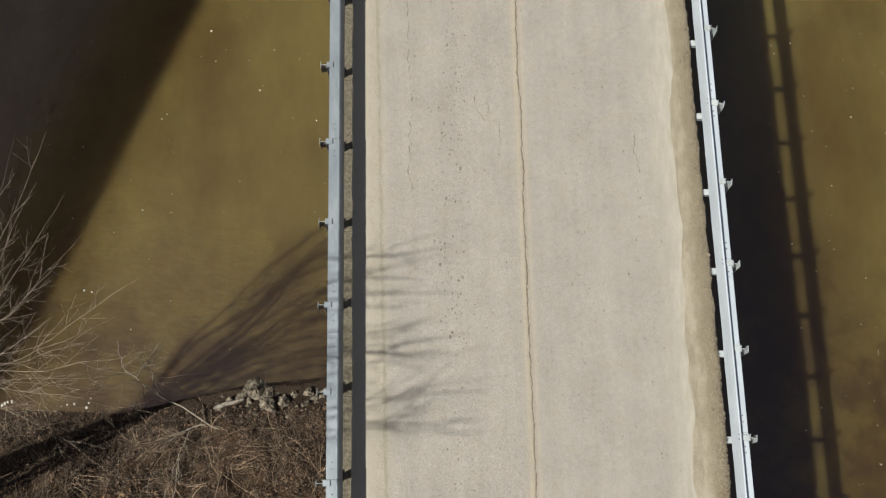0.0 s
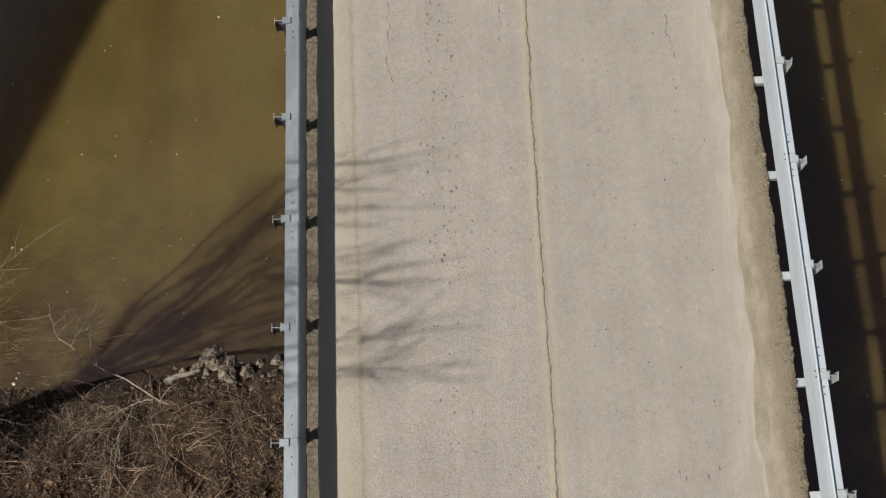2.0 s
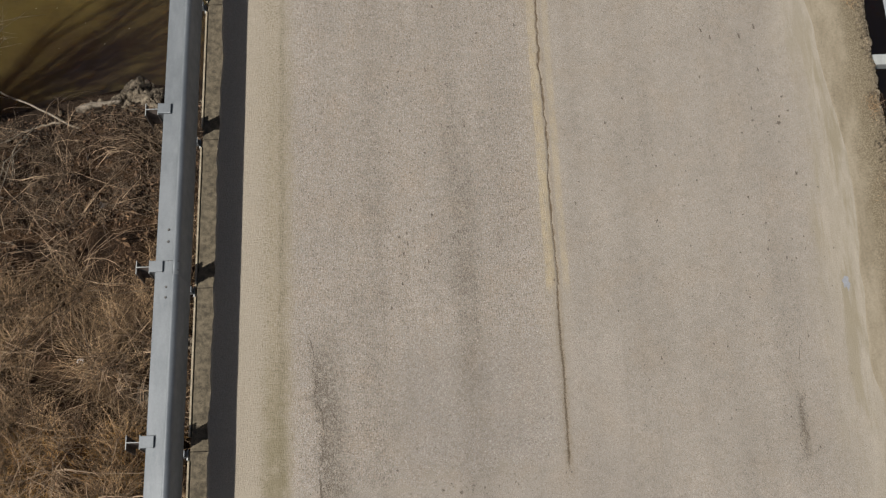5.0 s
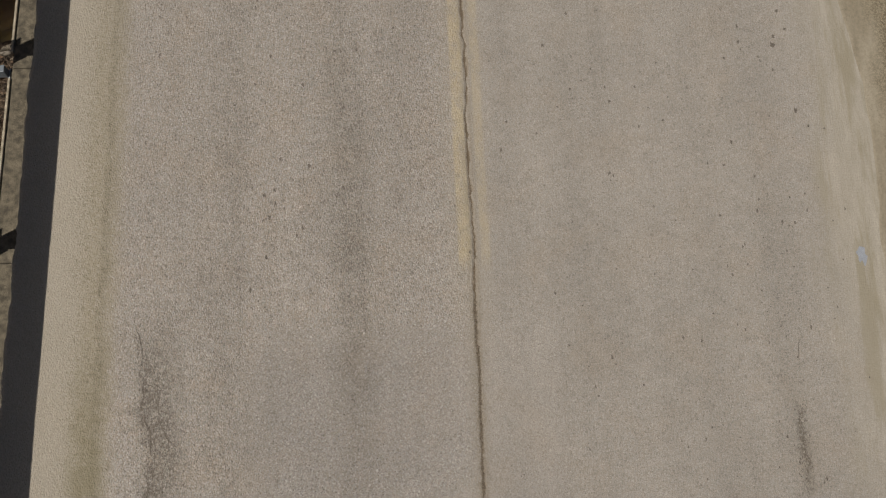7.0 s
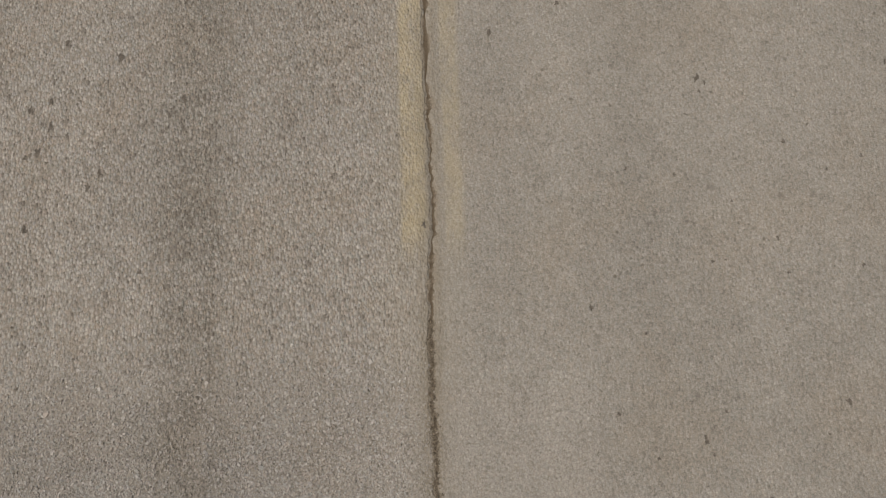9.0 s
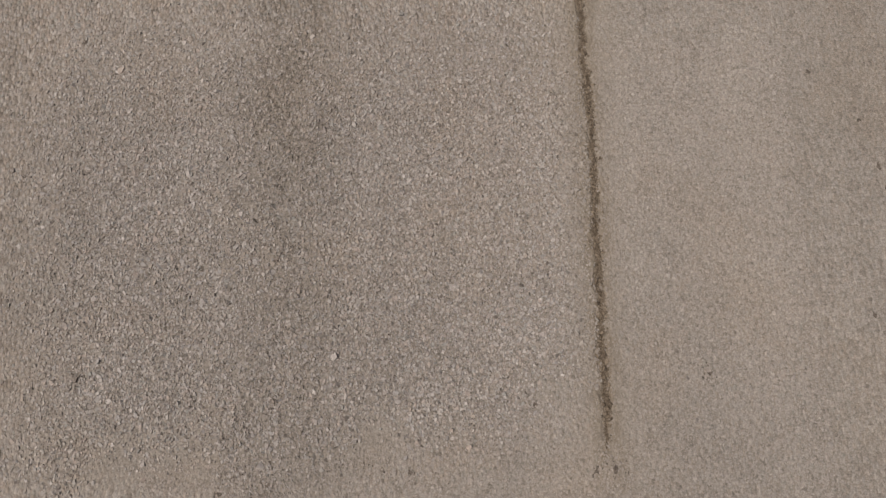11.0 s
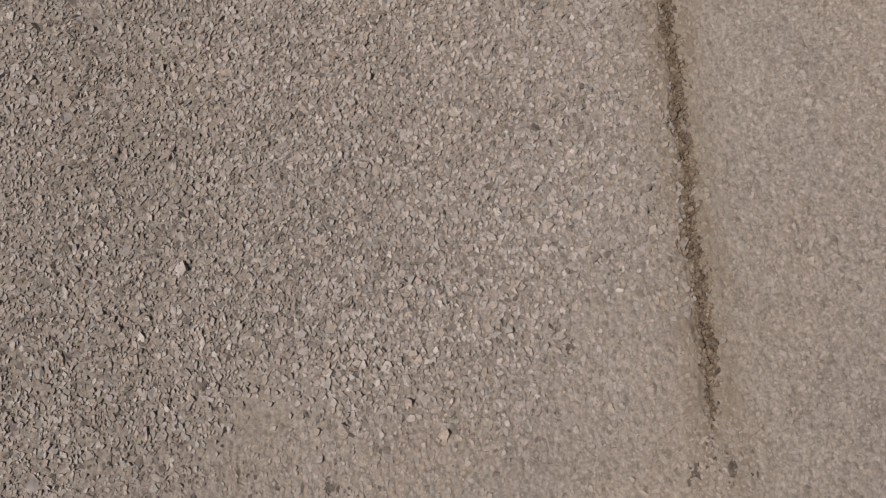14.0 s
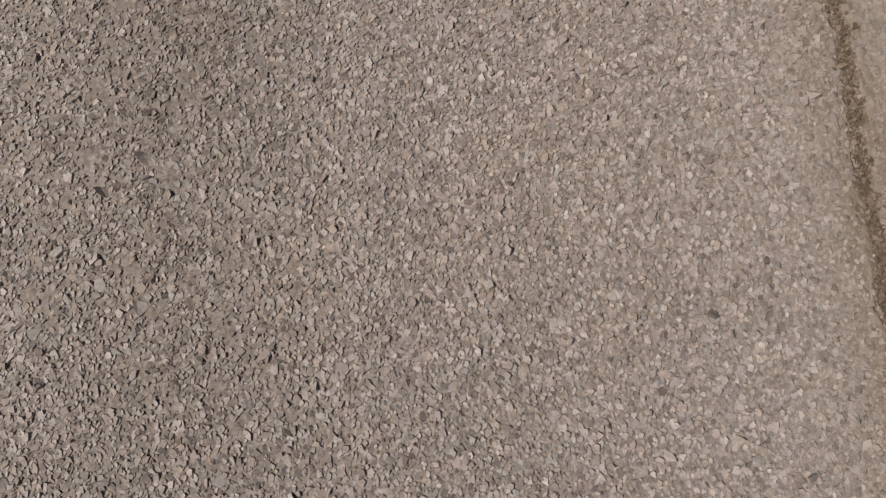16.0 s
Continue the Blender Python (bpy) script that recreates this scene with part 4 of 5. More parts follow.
def cracks():
    lines = [
        ([(-2.43, 11.6), (-2.44, 10.4), (-2.40, 9.65), (-2.37, 8.6), (-2.44, 7.3), (-2.41, 6.6)], 0.020),
        ([(-0.88, 9.2), (-0.87, 8.74), (-0.62, 8.45), (-0.35, 8.36), (-0.29, 7.93), (-0.33, 7.4)], 0.014),
        ([(-0.62, 8.45), (-0.52, 8.9)], 0.010),
        ([(1.4, 9.3), (1.7, 9.1), (2.2, 9.2)], 0.008),
        ([(2.87, 8.0), (2.88, 7.5), (2.91, 6.95)], 0.020),
        ([(-2.66, -4.45), (-2.62, -4.75), (-2.59, -5.06), (-2.55, -5.3), (-2.50, -5.55), (-2.53, -5.95), (-2.49, -6.32)], 0.030),
        ([(-2.60, -4.95), (-2.49, -5.02), (-2.44, -5.3), (-2.38, -5.5)], 0.018),
        ([(2.87, -5.32), (2.85, -5.6), (2.83, -5.92)], 0.026),
        ([(2.83, -5.95), (2.80, -6.3)], 0.012),
        ([(2.95, -4.6), (2.93, -5.0)], 0.010),
    ]
    for k, (pts, width) in enumerate(lines):
        v, f = ribbon(pts, width * (1.6 if pts[0][1] > 0 else 0.6), wander=0.06 if pts[0][1] > 0 else 0.05, seed=k + 1)
        o = part("crack", mesh_from("crack", v, f, HAIR if pts[0][1] > 0 else TAR), road_left if pts[0][0] < 0.2 else road_right, "dark ragged crack")


def spalls():
    """Small dark pits where chips have come out, one joined lot."""
    verts, faces = [], []
    spots = []
    for k in range(160):
        y = rng.uniform(-6.3, 13)
        spots.append((rng.normal(-1.45, 0.22), y, rng.uniform(0.008, 0.022)))
    for k in range(150):
        spots.append((rng.uniform(-2.6, 3.4), rng.uniform(-6.6, 13), rng.uniform(0.008, 0.022)))
    for k in range(130):
        spots.append((rng.normal(-1.45, 0.2), rng.uniform(1.5, 13), rng.uniform(0.008, 0.025)))
        spots.append((rng.normal(1.6, 0.25), rng.uniform(0.0, 13), rng.uniform(0.006, 0.017)))
    for k in range(120):
        spots.append((rng.uniform(0.9, 3.5), rng.uniform(-6.0, -1.5), rng.uniform(0.006, 0.016)))
    for k in range(40):
        spots.append((rng.normal(2.92, 0.08), rng.uniform(-6, 12), rng.uniform(0.008, 0.02)))
    spots += [(3.06, -1.95, 0.03), (3.20, -1.79, 0.016), (3.15, -1.6, 0.016), (3.19, -2.62, 0.024), (3.28, -2.78, 0.015), (1.335, -4.84, 0.020), (1.36, -4.90, 0.012), (0.2, -5.46, 0.008)]
    for dx, dy, r in ((-0.415, -6.073, 0.014), (-0.37, -6.19, 0.012), (-0.02, -5.873, 0.008), (0.537, -5.781, 0.012), (0.219, -6.074, 0.009), (-0.58, -6.2, 0.009), (-0.85, -6.11, 0.016), (-0.86, -6.18, 0.018), (-0.87, -6.23, 0.014), (-0.74, -6.21, 0.014), (-1.0, -6.13, 0.012), (-1.0, -6.25, 0.020), (-0.90, -6.14, 0.010), (-0.94, -6.20, 0.012), (-1.10, -6.16, 0.014), (-1.2, -6.22, 0.02), (-0.72, -6.27, 0.008), (0.16, -6.08, 0.012), (0.19, -6.20, 0.012), (-0.40, -6.16, 0.010)):
        spots.append((dx, dy, r * 1.15))
        for q in range(9):
            spots.append((dx + rng.normal(0, 0.018), dy + rng.normal(0, 0.018), r * rng.uniform(0.15, 0.5)))
    # ravelled strips with many small losses
    for (ax, ay), (bx, by), n, w, big in (((-2.64, -4.5), (-2.55, -5.1), 60, 0.03, 0.012), ((-2.57, -4.9), (-2.47, -6.35), 420, 0.05, 0.012), ((-2.5, -5.0), (-2.38, -5.6), 160, 0.07, 0.009), ((2.86, -5.3), (2.82, -5.95), 70, 0.028, 0.014), ((2.9, -4.4), (2.85, -5.3), 30, 0.05, 0.008), ((-0.98, -1.2), (-0.80, -5.6), 260, 0.07, 0.008), ((-2.62, -1.0), (-2.66, -3.6), 60, 0.05, 0.009), ((-1.05, -5.98), (-0.2, -6.12), 40, 0.05, 0.006)):
        for k in range(n):
            f = rng.uniform(0, 1)
            spots.append((ax + (bx - ax) * f + rng.normal(0, w), ay + (by - ay) * f, big * rng.uniform(0.25, 1.0)))
    for x, y, r in spots:
        n = 9
        r *= 1.0 + 0.45 * float(smooth_step(-4.5, -1.0, y))
        base = len(verts)
        verts.append((x, y, 0.0012))
        long = rng.uniform(0.6, 1.7)
        for i in range(n):
            a = 2 * math.pi * i / n
            q = r * rng.uniform(0.25, 1.1)
            u, v = q * math.cos(a) * 0.8, q * math.sin(a) * long
            verts.append((x + u, y + v, 0.0014))
        faces += [(base, base + 1 + i, base + 1 + (i + 1) % n) for i in range(n)]
    ob = new("spalls", mesh_from("spalls", verts, faces, TAR))
    ob.parent = road_left
    tagged(ob, "small dark pits in the road surface", kind="stuff")


def paint_mark():
    m = simple("pale_blue_paint", (0.175, 0.183, 0.196), (0.205, 0.212, 0.226), 25.0, 0.8, 0.0)
    verts = [(3.57, -4.03, 0.0025)]
    for i in range(14):
        a = 2 * math.pi * i / 14
        q = rng.uniform(0.018, 0.085)
        verts.append((3.57 + q * 0.7 * math.cos(a), -4.03 + q * 1.2 * math.sin(a), 0.0028))
    part("paint_mark", mesh_from("paint_mark", verts, [(0, 1 + i, 1 + (i + 1) % 14) for i in range(14)], m), road_right, "faded pale blue paint splash")


# ---- open edge: gravel and tufts ----
def lump_mesh(name, radius, seed, material, flat=0.7, sub=2):
    bm = bmesh.new()
    bmesh.ops.create_icosphere(bm, subdivisions=sub, radius=1.0)
    for v in bm.verts:
        c = v.co.normalized()
        k = 1 + 0.38 * noise.noise(c * 1.3 + Vector((seed * 3.1, 0, 0))) + 0.14 * noise.noise(c * 3.5 + Vector((0, seed, 0)))
        # a few cut faces
        for q in range(9):
            n = Vector((math.sin(seed * 3 + q * 2.1), math.cos(seed * 5 + q * 1.3), math.sin(seed + q * 4.0))).normalized()
            d = c.dot(n) * k
            if d > 0.68:
                k *= 0.68 / d
        # cracks between blocks
        crack = abs(noise.noise(c * 1.9 + Vector((seed, seed * 1.7, 0))))
        k -= 0.30 * max(0.0, 1 - crack * 9)
        v.co = c * k * radius * 1.15
        v.co.z *= flat
    return from_bm(name, bm, material)


def gravel_edge():
    n = 26000
    y = rng.uniform(-8.5, 16.0, n)
    u = rng.beta(3.0, 1.2, n)
    edge = np.array([edge_x(v) for v in y])
    x = edge - 0.30 * (1 - u) ** 1.3 - 0.008
    size = 0.0062 * np.exp(rng.normal(0, 0.55, n))
    verts, tris = chip_arrays(x, y, size, size * rng.uniform(0.7, 1.3, n), 21)
    verts[:, 2] += np.repeat(0.045 * np.clip(1 - (edge - x) / 0.5, 0.2, 1), 10)
    ob = new("gravel", big_mesh("gravel", verts, tris, EDGE_GRAVEL))
    tagged(ob, "loose brown gravel along the open road edge", "gravel", kind="stuff")


def blades(name, px, py, pz, length, lean, radius, material, seed, droop=0.35):
    """Thin bent stems, each a three-sided tapering tube."""
    r = np.random.default_rng(seed)
    n = len(px)
    az = r.uniform(0, 2 * np.pi, n)
    el = np.clip(r.normal(lean, 0.3, n), 0.05, 1.5)
    way = np.stack([np.cos(az) * np.cos(el), np.sin(az) * np.cos(el), np.sin(el)], -1)
    root = np.stack([px, py, pz], -1)
    mid = root + way * (length * 0.55)[:, None]
    bend = way.copy()
    bend[:, 2] -= droop * r.uniform(0.2, 1.6, n)
    bend += r.normal(0, 0.25, (n, 3))
    tip = mid + bend * (length * 0.5)[:, None]
    side = np.stack([-np.sin(az), np.cos(az), np.zeros(n)], -1)
    up = np.cross(way, side)
    verts = []
    for p, q in ((root, 1.0), (mid, 0.75), (tip, 0.25)):
        for a in (0, 2.094, 4.189):
            verts.append(p + (radius * q)[:, None] * (math.cos(a) * side + math.sin(a) * up))
    verts = np.stack(verts, 1).reshape(-1, 3)
    f = []
    for k in (0, 3):
        for i in range(3):
            j = (i + 1) % 3
            f += [[k + i, k + j, k + 3 + j], [k + i, k + 3 + j, k + 3 + i]]
    tris = (np.array(f)[None] + (np.arange(n) * 9)[:, None, None]).reshape(-1, 3)
    return big_mesh(name, verts, tris, material)


def edge_tufts():
    """Small dry tufts in the gravel, one joined lot."""
    r = np.random.default_rng(50)
    px, py, ln = [], [], []
    for x, y, n, spread, length in ((4.25, -1.8, 130, 0.05, 0.16), (4.2, -2.9, 70, 0.06, 0.12), (4.22, -3.9, 60, 0.05, 0.14), (4.2, 2.4, 50, 0.04, 0.10), (4.2, -0.3, 60, 0.04, 0.10), (4.22, 6.2, 40, 0.04, 0.08)):
        px.append(r.normal(x, spread, n))
        py.append(r.normal(y, spread * 1.6, n))
        ln.append(r.uniform(0.4, 1, n) * length)
    px, py, ln = np.concatenate(px), np.concatenate(py), np.concatenate(ln)
    ob = new("edge_grass", blades("edge_grass", px, py, np.full(len(px), 0.03), ln, 0.6, r.uniform(0.0012, 0.0022, len(px)), STRAW, 51))
    tagged(ob, "small dry grass tufts in the gravel edge", "dry grass", kind="stuff")


# ---- river bank ----
def bank_z(px, py):
    return np.array([ground_z(a, b) for a, b in zip(px, py)])


def scatter(n, x0, x1, y0, y1, seed, clump=0.8, cut=0.45):
    """Random places on the bank, in clumps."""
    r = np.random.default_rng(seed)
    px, py = r.uniform(x0, x1, n * 4), r.uniform(y0, y1, n * 4)
    k = np.array([0.5 + 0.5 * lumps(a, b, clump, seed * 0.7) + 0.35 * lumps(a, b, clump * 0.3, seed * 1.3) for a, b in zip(px, py)])
    ok = k > cut
    return px[ok][:n], py[ok][:n]


def bank_grass():
    r = np.random.default_rng(5)
    for tag, n, area, length, lean, rad, mat, cut, label in (
        ("dry_grass", 38000, (-13.5, -5.4, -8.3, -2.1), (0.3, 0.95), 0.5, (0.0022, 0.005), STRAW, 0.5, "matted dry brown grass on the river bank"),
        ("sparse_grass", 3200, (-6.0, -4.25, -7.5, -0.4), (0.2, 0.6), 0.5, (0.002, 0.004), STRAW, 0.55, "sparse dry grass among the stones of the bank"),
        ("short_grass", 11000, (-15.5, -4.3, -0.8, 2.6), (0.10, 0.45), 0.4, (0.002, 0.0046), VINE, 0.42, "thin dead stems low on the river bank"),
        ("golden_grass", 5200, (-8.6, -5.2, -8.5, -4.85), (0.2, 0.5), 0.8, (0.0025, 0.004), STRAW_GOLD, 0.35, "golden dry grass at the top of the bank"),
        ("bank_grass", 5000, (5.2, 11.5, -8.0, -1.6), (0.25, 0.7), 0.5, (0.0018, 0.0034), STRAW, 0.42, "matted dry brown grass beside the bridge"),
        ("under_grass", 1600, (-4.2, -3.4, -7.5, 1.5), (0.15, 0.4), 0.5, (0.0018, 0.003), STRAW, 0.45, "dry grass below the bridge edge"),
    ):
        px, py = scatter(n, *area, seed=len(tag) + n % 7)
        pz = bank_z(px, py) - 0.01
        m = len(px)
        ob = new(tag, blades(tag, px, py, pz, r.uniform(*length, m), lean, r.uniform(*rad, m), mat, n % 31, 0.5))
        tagged(ob, label, "dry grass", kind="stuff")


def leaf_litter():
    """Curled dead leaves and bark scraps lying on the bank."""
    r = np.random.default_rng(61)
    for n, area, mat in ((16000, (-13.0, -4.2, -8.0, 0.4), LEAF), (9000, (-15.0, -4.2, -0.8, 2.9), WET_LEAF), (3500, (5.2, 11.0, -7.5, -1.7), LEAF)):
        px, py = scatter(n, *area, seed=44, clump=0.6, cut=0.4)
        n = len(px)
        pz = bank_z(px, py) + r.uniform(0.01, 0.10, n)
        size = 0.022 * np.exp(r.normal(0, 0.4, n))
        a, b = r.normal(0, 1, (n, 3)), r.normal(0, 1, (n, 3))
        a[:, 2] *= 0.5
        b[:, 2] *= 0.5
        a /= np.linalg.norm(a, axis=1)[:, None]
        b -= a * (a * b).sum(1)[:, None]
        b /= np.linalg.norm(b, axis=1)[:, None]
        c = np.stack([px, py, pz], -1)
        up = np.cross(a, b)
        s = size[:, None]
        pts = [c - a * s * 1.5, c - b * s * 0.8 + up * s * 0.35, c + a * s * 1.5 + up * s * 0.3, c + b * s * 0.8 + up * s * 0.35, c - up * s * 0.12]
        verts = np.stack(pts, 1).reshape(-1, 3)
        tris = (np.array([[0, 1, 4], [1, 2, 4], [2, 3, 4], [3, 0, 4]])[None] + (np.arange(n) * 5)[:, None, None]).reshape(-1, 3)
        ob = new("leaf_litter", big_mesh("leaf_litter", verts, tris, mat))
        tagged(ob, "curled dead brown leaves strewn on the bank", "leaves", kind="stuff")


def brambles():
    """Long arching bare stems in clumps on the bank, one tangle for each side."""
    for label, area, n, each, seed in (("tangle of bare arching bramble stems on the bank", (-14, -4.9, -6.5, 2.7), 120, 13, 3), ("tangle of bare bramble stems beside the bridge", (5.4, 11, -7, -1.8), 22, 11, 4)):
        r = np.random.default_rng(seed)
        px, py = scatter(n, *area, seed=seed + 20, clump=1.5, cut=0.5)
        t = Tubes()
        for x, y in zip(px, py):
            lead = r.uniform(0, 6.283)
            size = r.uniform(0.6, 1.25)
            for q in range(each):
                az, ln, hi = lead + r.normal(0, 1.1), size * r.uniform(0.5, 1.7), r.uniform(0.10, 0.55) * size
                curl = r.normal(0, 0.45)
                bx, by = x + r.normal(0, 0.10), y + r.normal(0, 0.10)
                z = ground_z(bx, by)
                rad = r.uniform(0.0035, 0.0095)
                pts, radii = [], []
                for f in np.linspace(0, 1, 7):
                    a = az + curl * f
                    qx, qy = bx + math.cos(a) * ln * f, by + math.sin(a) * ln * f
                    pts.append((qx, qy, max(z + (ground_z(qx, qy) - z) * f, ground_z(qx, qy)) + hi * 3.4 * f * (1 - 0.8 * f) + 0.015))
                    radii.append(rad * (1 - 0.6 * f))
                t.add(pts, radii, 3)
                # a short side stem
                if q % 2:
                    i = int(r.integers(2, 5))
                    a = az + r.choice((-1, 1)) * r.uniform(0.5, 1.0)
                    p = Vector(pts[i])
                    l2 = ln * r.uniform(0.15, 0.35)
                    t.add([p, p + Vector((math.cos(a) * l2, math.sin(a) * l2, 0.06))], [rad * 0.6, rad * 0.3], 3)
        ob = new("brambles", t.mesh("brambles", BRAMBLE))
        tagged(ob, label, "brambles", kind="stuff")


def rocks():
    spots = [(-7.40, 3.36, 0.36), (-7.85, 3.15, 0.25), (-8.16, 3.04, 0.17), (-6.95, 2.83, 0.27), (-7.56, 2.98, 0.18), (-7.02, 3.30, 0.20), (-6.50, 3.02, 0.17), (-6.22, 3.22, 0.14), (-5.80, 3.26, 0.2), (-6.75, 3.25, 0.13), (-8.42, 2.88, 0.12), (-6.3, 2.5, 0.13), (-5.3, 3.2, 0.22), (-7.25, 2.6, 0.12),
             (-8.9, 2.75, 0.14), (-6.5, 2.9, 0.16), (-5.9, 2.85, 0.18), (-5.5, -2.6, 0.17), (-4.9, -3.7, 0.16), (-5.3, -4.4, 0.13), (-6.2, -0.5, 0.13), (-4.9, 0.9, 0.2), (-5.0, -3.4, 0.2), (-4.85, -4.1, 0.22), (-5.5, -4.3, 0.17), (-4.95, -2.7, 0.17), (-4.75, -4.5, 0.16), (-5.6, -3.75, 0.14), (-4.7, -3.1, 0.2), (-4.75, -1.6, 0.18)]
    r = random.Random(5)
    spots += [(r.uniform(-8.6, -5.4), r.uniform(2.55, 3.25), r.uniform(0.05, 0.11)) for _ in range(22)]
    for k, (x, y, s) in enumerate(spots):
        s *= (1.0 if y > 2 else 0.72) + 0.3 * math.sin(k * 2.7)
        ob = new("rock", lump_mesh("rock", s, k + 1.5, ROCK, 0.72, 4 if s > 0.15 else 3))
        ob.matrix_basis = pose(x, y, ground_z(x, y) - s * 0.02, 9 * math.sin(k * 2.1), 12 * math.cos(k * 1.7), k * 47) @ Matrix.Diagonal((1.0 + 0.3 * math.sin(k * 1.3), 0.85 + 0.25 * math.cos(k * 2.9), 1.0, 1))
        tagged(ob, "pale tan limestone boulder at the water's edge" if y > 2 else "tan limestone lump half sunk in the dry bank", "rock", "bank rocks")


def limb(t, pts, r0, r1, sides=5, wobble=0.06, seed=0, steps=14):
    """A crooked limb through a few points; returns its line."""
    pts = np.array(pts, float)
    s = np.linspace(0, len(pts) - 1, steps)
    line = np.stack([np.interp(s, np.arange(len(pts)), pts[:, i]) for i in range(3)], -1)
    for _ in range(2):
        line[1:-1] = 0.25 * line[:-2] + 0.5 * line[1:-1] + 0.25 * line[2:]
    size = np.linalg.norm(pts[-1] - pts[0])
    for k in range(1, steps):
        for i in range(3):
            line[k, i] += wobble * size * 0.3 * lumps(seed + i * 3.3, k * 0.37, 1.0, seed * 1.9 + i)
    t.add(line, [r0 + (r1 - r0) * k / (steps - 1) for k in range(steps)], sides)
    return line


def twigs(t, line, r, length, rad, count, level, seed, up=0.25):
    """Side twigs off a limb, each with smaller twigs."""
    for k in range(count):
        f = r.uniform(0.25, 0.98)
        i = min(int(f * (len(line) - 1)), len(line) - 2)
        p = line[i] + (line[i + 1] - line[i]) * (f * (len(line) - 1) - i)
        way = line[i + 1] - line[i]
        way = way / (np.linalg.norm(way) + 1e-9)
        d = way + r.normal(0, 0.62, 3)
        d[2] += up
        d /= np.linalg.norm(d)
        ln = length * r.uniform(0.5, 1.25) * (1.15 - 0.6 * f)
        bend = r.normal(0, 0.22, 3)
        pts = [p, p + d * ln * 0.5 + bend * ln * 0.2, p + d * ln + bend * ln * 0.5 + np.array([0, 0, 0.1 * ln])]
        sub = limb(t, pts, rad, rad * 0.35, 3, 0.10, seed + k * 1.7, 7)
        if level > 0:
            twigs(t, sub, r, length * 0.5, rad * 0.55, max(2, count // 3), level - 1, seed + k, up)


def sunward(u, v, w):
    """The place at height w whose shadow falls on the road level at (u, v)."""
    return np.array([u - 0.555 * w, v - 0.303 * w, w])


def tall_tree():
    o = np.array([-16.8, 0.2, ground_z(-16.8, 0.2) - 0.1])
    tree = tagged(empty_thing("bare_tree", o), "tall bare leafless tree leaning over the river", "tree")
    r = np.random.default_rng(12)
    t = Tubes()
    fork = sunward(-16.1, 0.2, -2.2)
    limb(t, [o - o, (fork - o) * (0.5, 0.5, 0.55), fork - o], 0.22, 0.13, 9, 0.05, 3.0, 12)
    for k in range(6):
        top = sunward(-14.6 + 0.5 * k, 0.35 + 0.42 * k + r.normal(0, 0.1), -1.0 + 0.8 * k)
        root = np.array([r.normal(0, 0.35), r.normal(0, 0.45) - 0.25 * k, 0.0])
        limb(t, [root, root * 0.6 + (top - o) * 0.45 + r.normal(0, 0.15, 3), top - o], 0.10, 0.04, 7, 0.09, 4.0 + k, 14)
    part("trunk", t.mesh("trunk", BARK), tree)
    c = Tubes()
    # each limb fans out over the water, then levels out over the road
    for k in range(15):
        f = (k + 0.5) / 15
        mid_v = 1.0 + 5.0 * f + r.normal(0, 0.12)
        reach = r.uniform(-3.2, -0.8) if f < 0.74 else r.uniform(-9.0, -5.0)
        high = 4.2 + (reach + 10.4) * 0.95
        tip_v = 0.9 + (mid_v - 1.0) * 1.12 + r.normal(0, 0.2) if f < 0.74 else mid_v + 0.55 * (reach + 10.4) * (0.9 - 0.5 * f)
        tip_v = min(tip_v, 5.5 if reach > -4.5 else 6.8)
        near = sunward(-13.2 + r.normal(0, 0.3), 0.2 + (mid_v - 0.2) * 0.47 + r.normal(0, 0.12), 1.2 + r.normal(0, 0.5))
        mid = sunward(-10.4 + r.normal(0, 0.3), mid_v, 4.2 + r.normal(0, 0.5))
        tip = sunward(reach, tip_v, high)
        line = limb(c, [fork - o, near - o, mid - o, (mid + tip) / 2 - o + r.normal(0, 0.18, 3), tip - o], 0.052, 0.008, 6, 0.05, k * 2.3, 26)
        # side limbs that run nearly along, then finer shoots on them
        for q in range(18):
            i = int(r.integers(3, 14)) if q < 7 else int(r.integers(13, 24))
            way = line[min(i + 4, 25)] - line[i - 1]
            way = way / np.linalg.norm(way) + r.normal(0, 0.17, 3)
            ln = r.uniform(1.3, 3.2) * (1.1 - 0.02 * i)
            end = line[i] + way * ln
            shade_v = end[1] + o[1] + 0.303 * (end[2] + o[2])
            shade_u = end[0] + o[0] + 0.555 * (end[2] + o[2])
            if not (0.7 < shade_v < (5.6 if shade_u > -4.5 else 6.9)) or shade_u > 0.1:
                continue
            sub = limb(c, [line[i], line[i] + way * ln * 0.5 + r.normal(0, 0.13, 3), end], 0.015 if q < 7 else 0.010, 0.005, 5, 0.08, k + q * 1.7, 12)
            for e in range(5):
                j = int(r.integers(3, 11))
                d = way / np.linalg.norm(way) + r.normal(0, 0.34, 3)
                l2 = r.uniform(0.5, 1.3)
                limb(c, [sub[j], sub[j] + d * l2 * 0.5 + r.normal(0, 0.05, 3), sub[j] + d * l2], 0.0065, 0.0035, 3, 0.08, k * 7.7 + q + e, 6)
    part("crown", c.mesh("crown", BARK), tree)


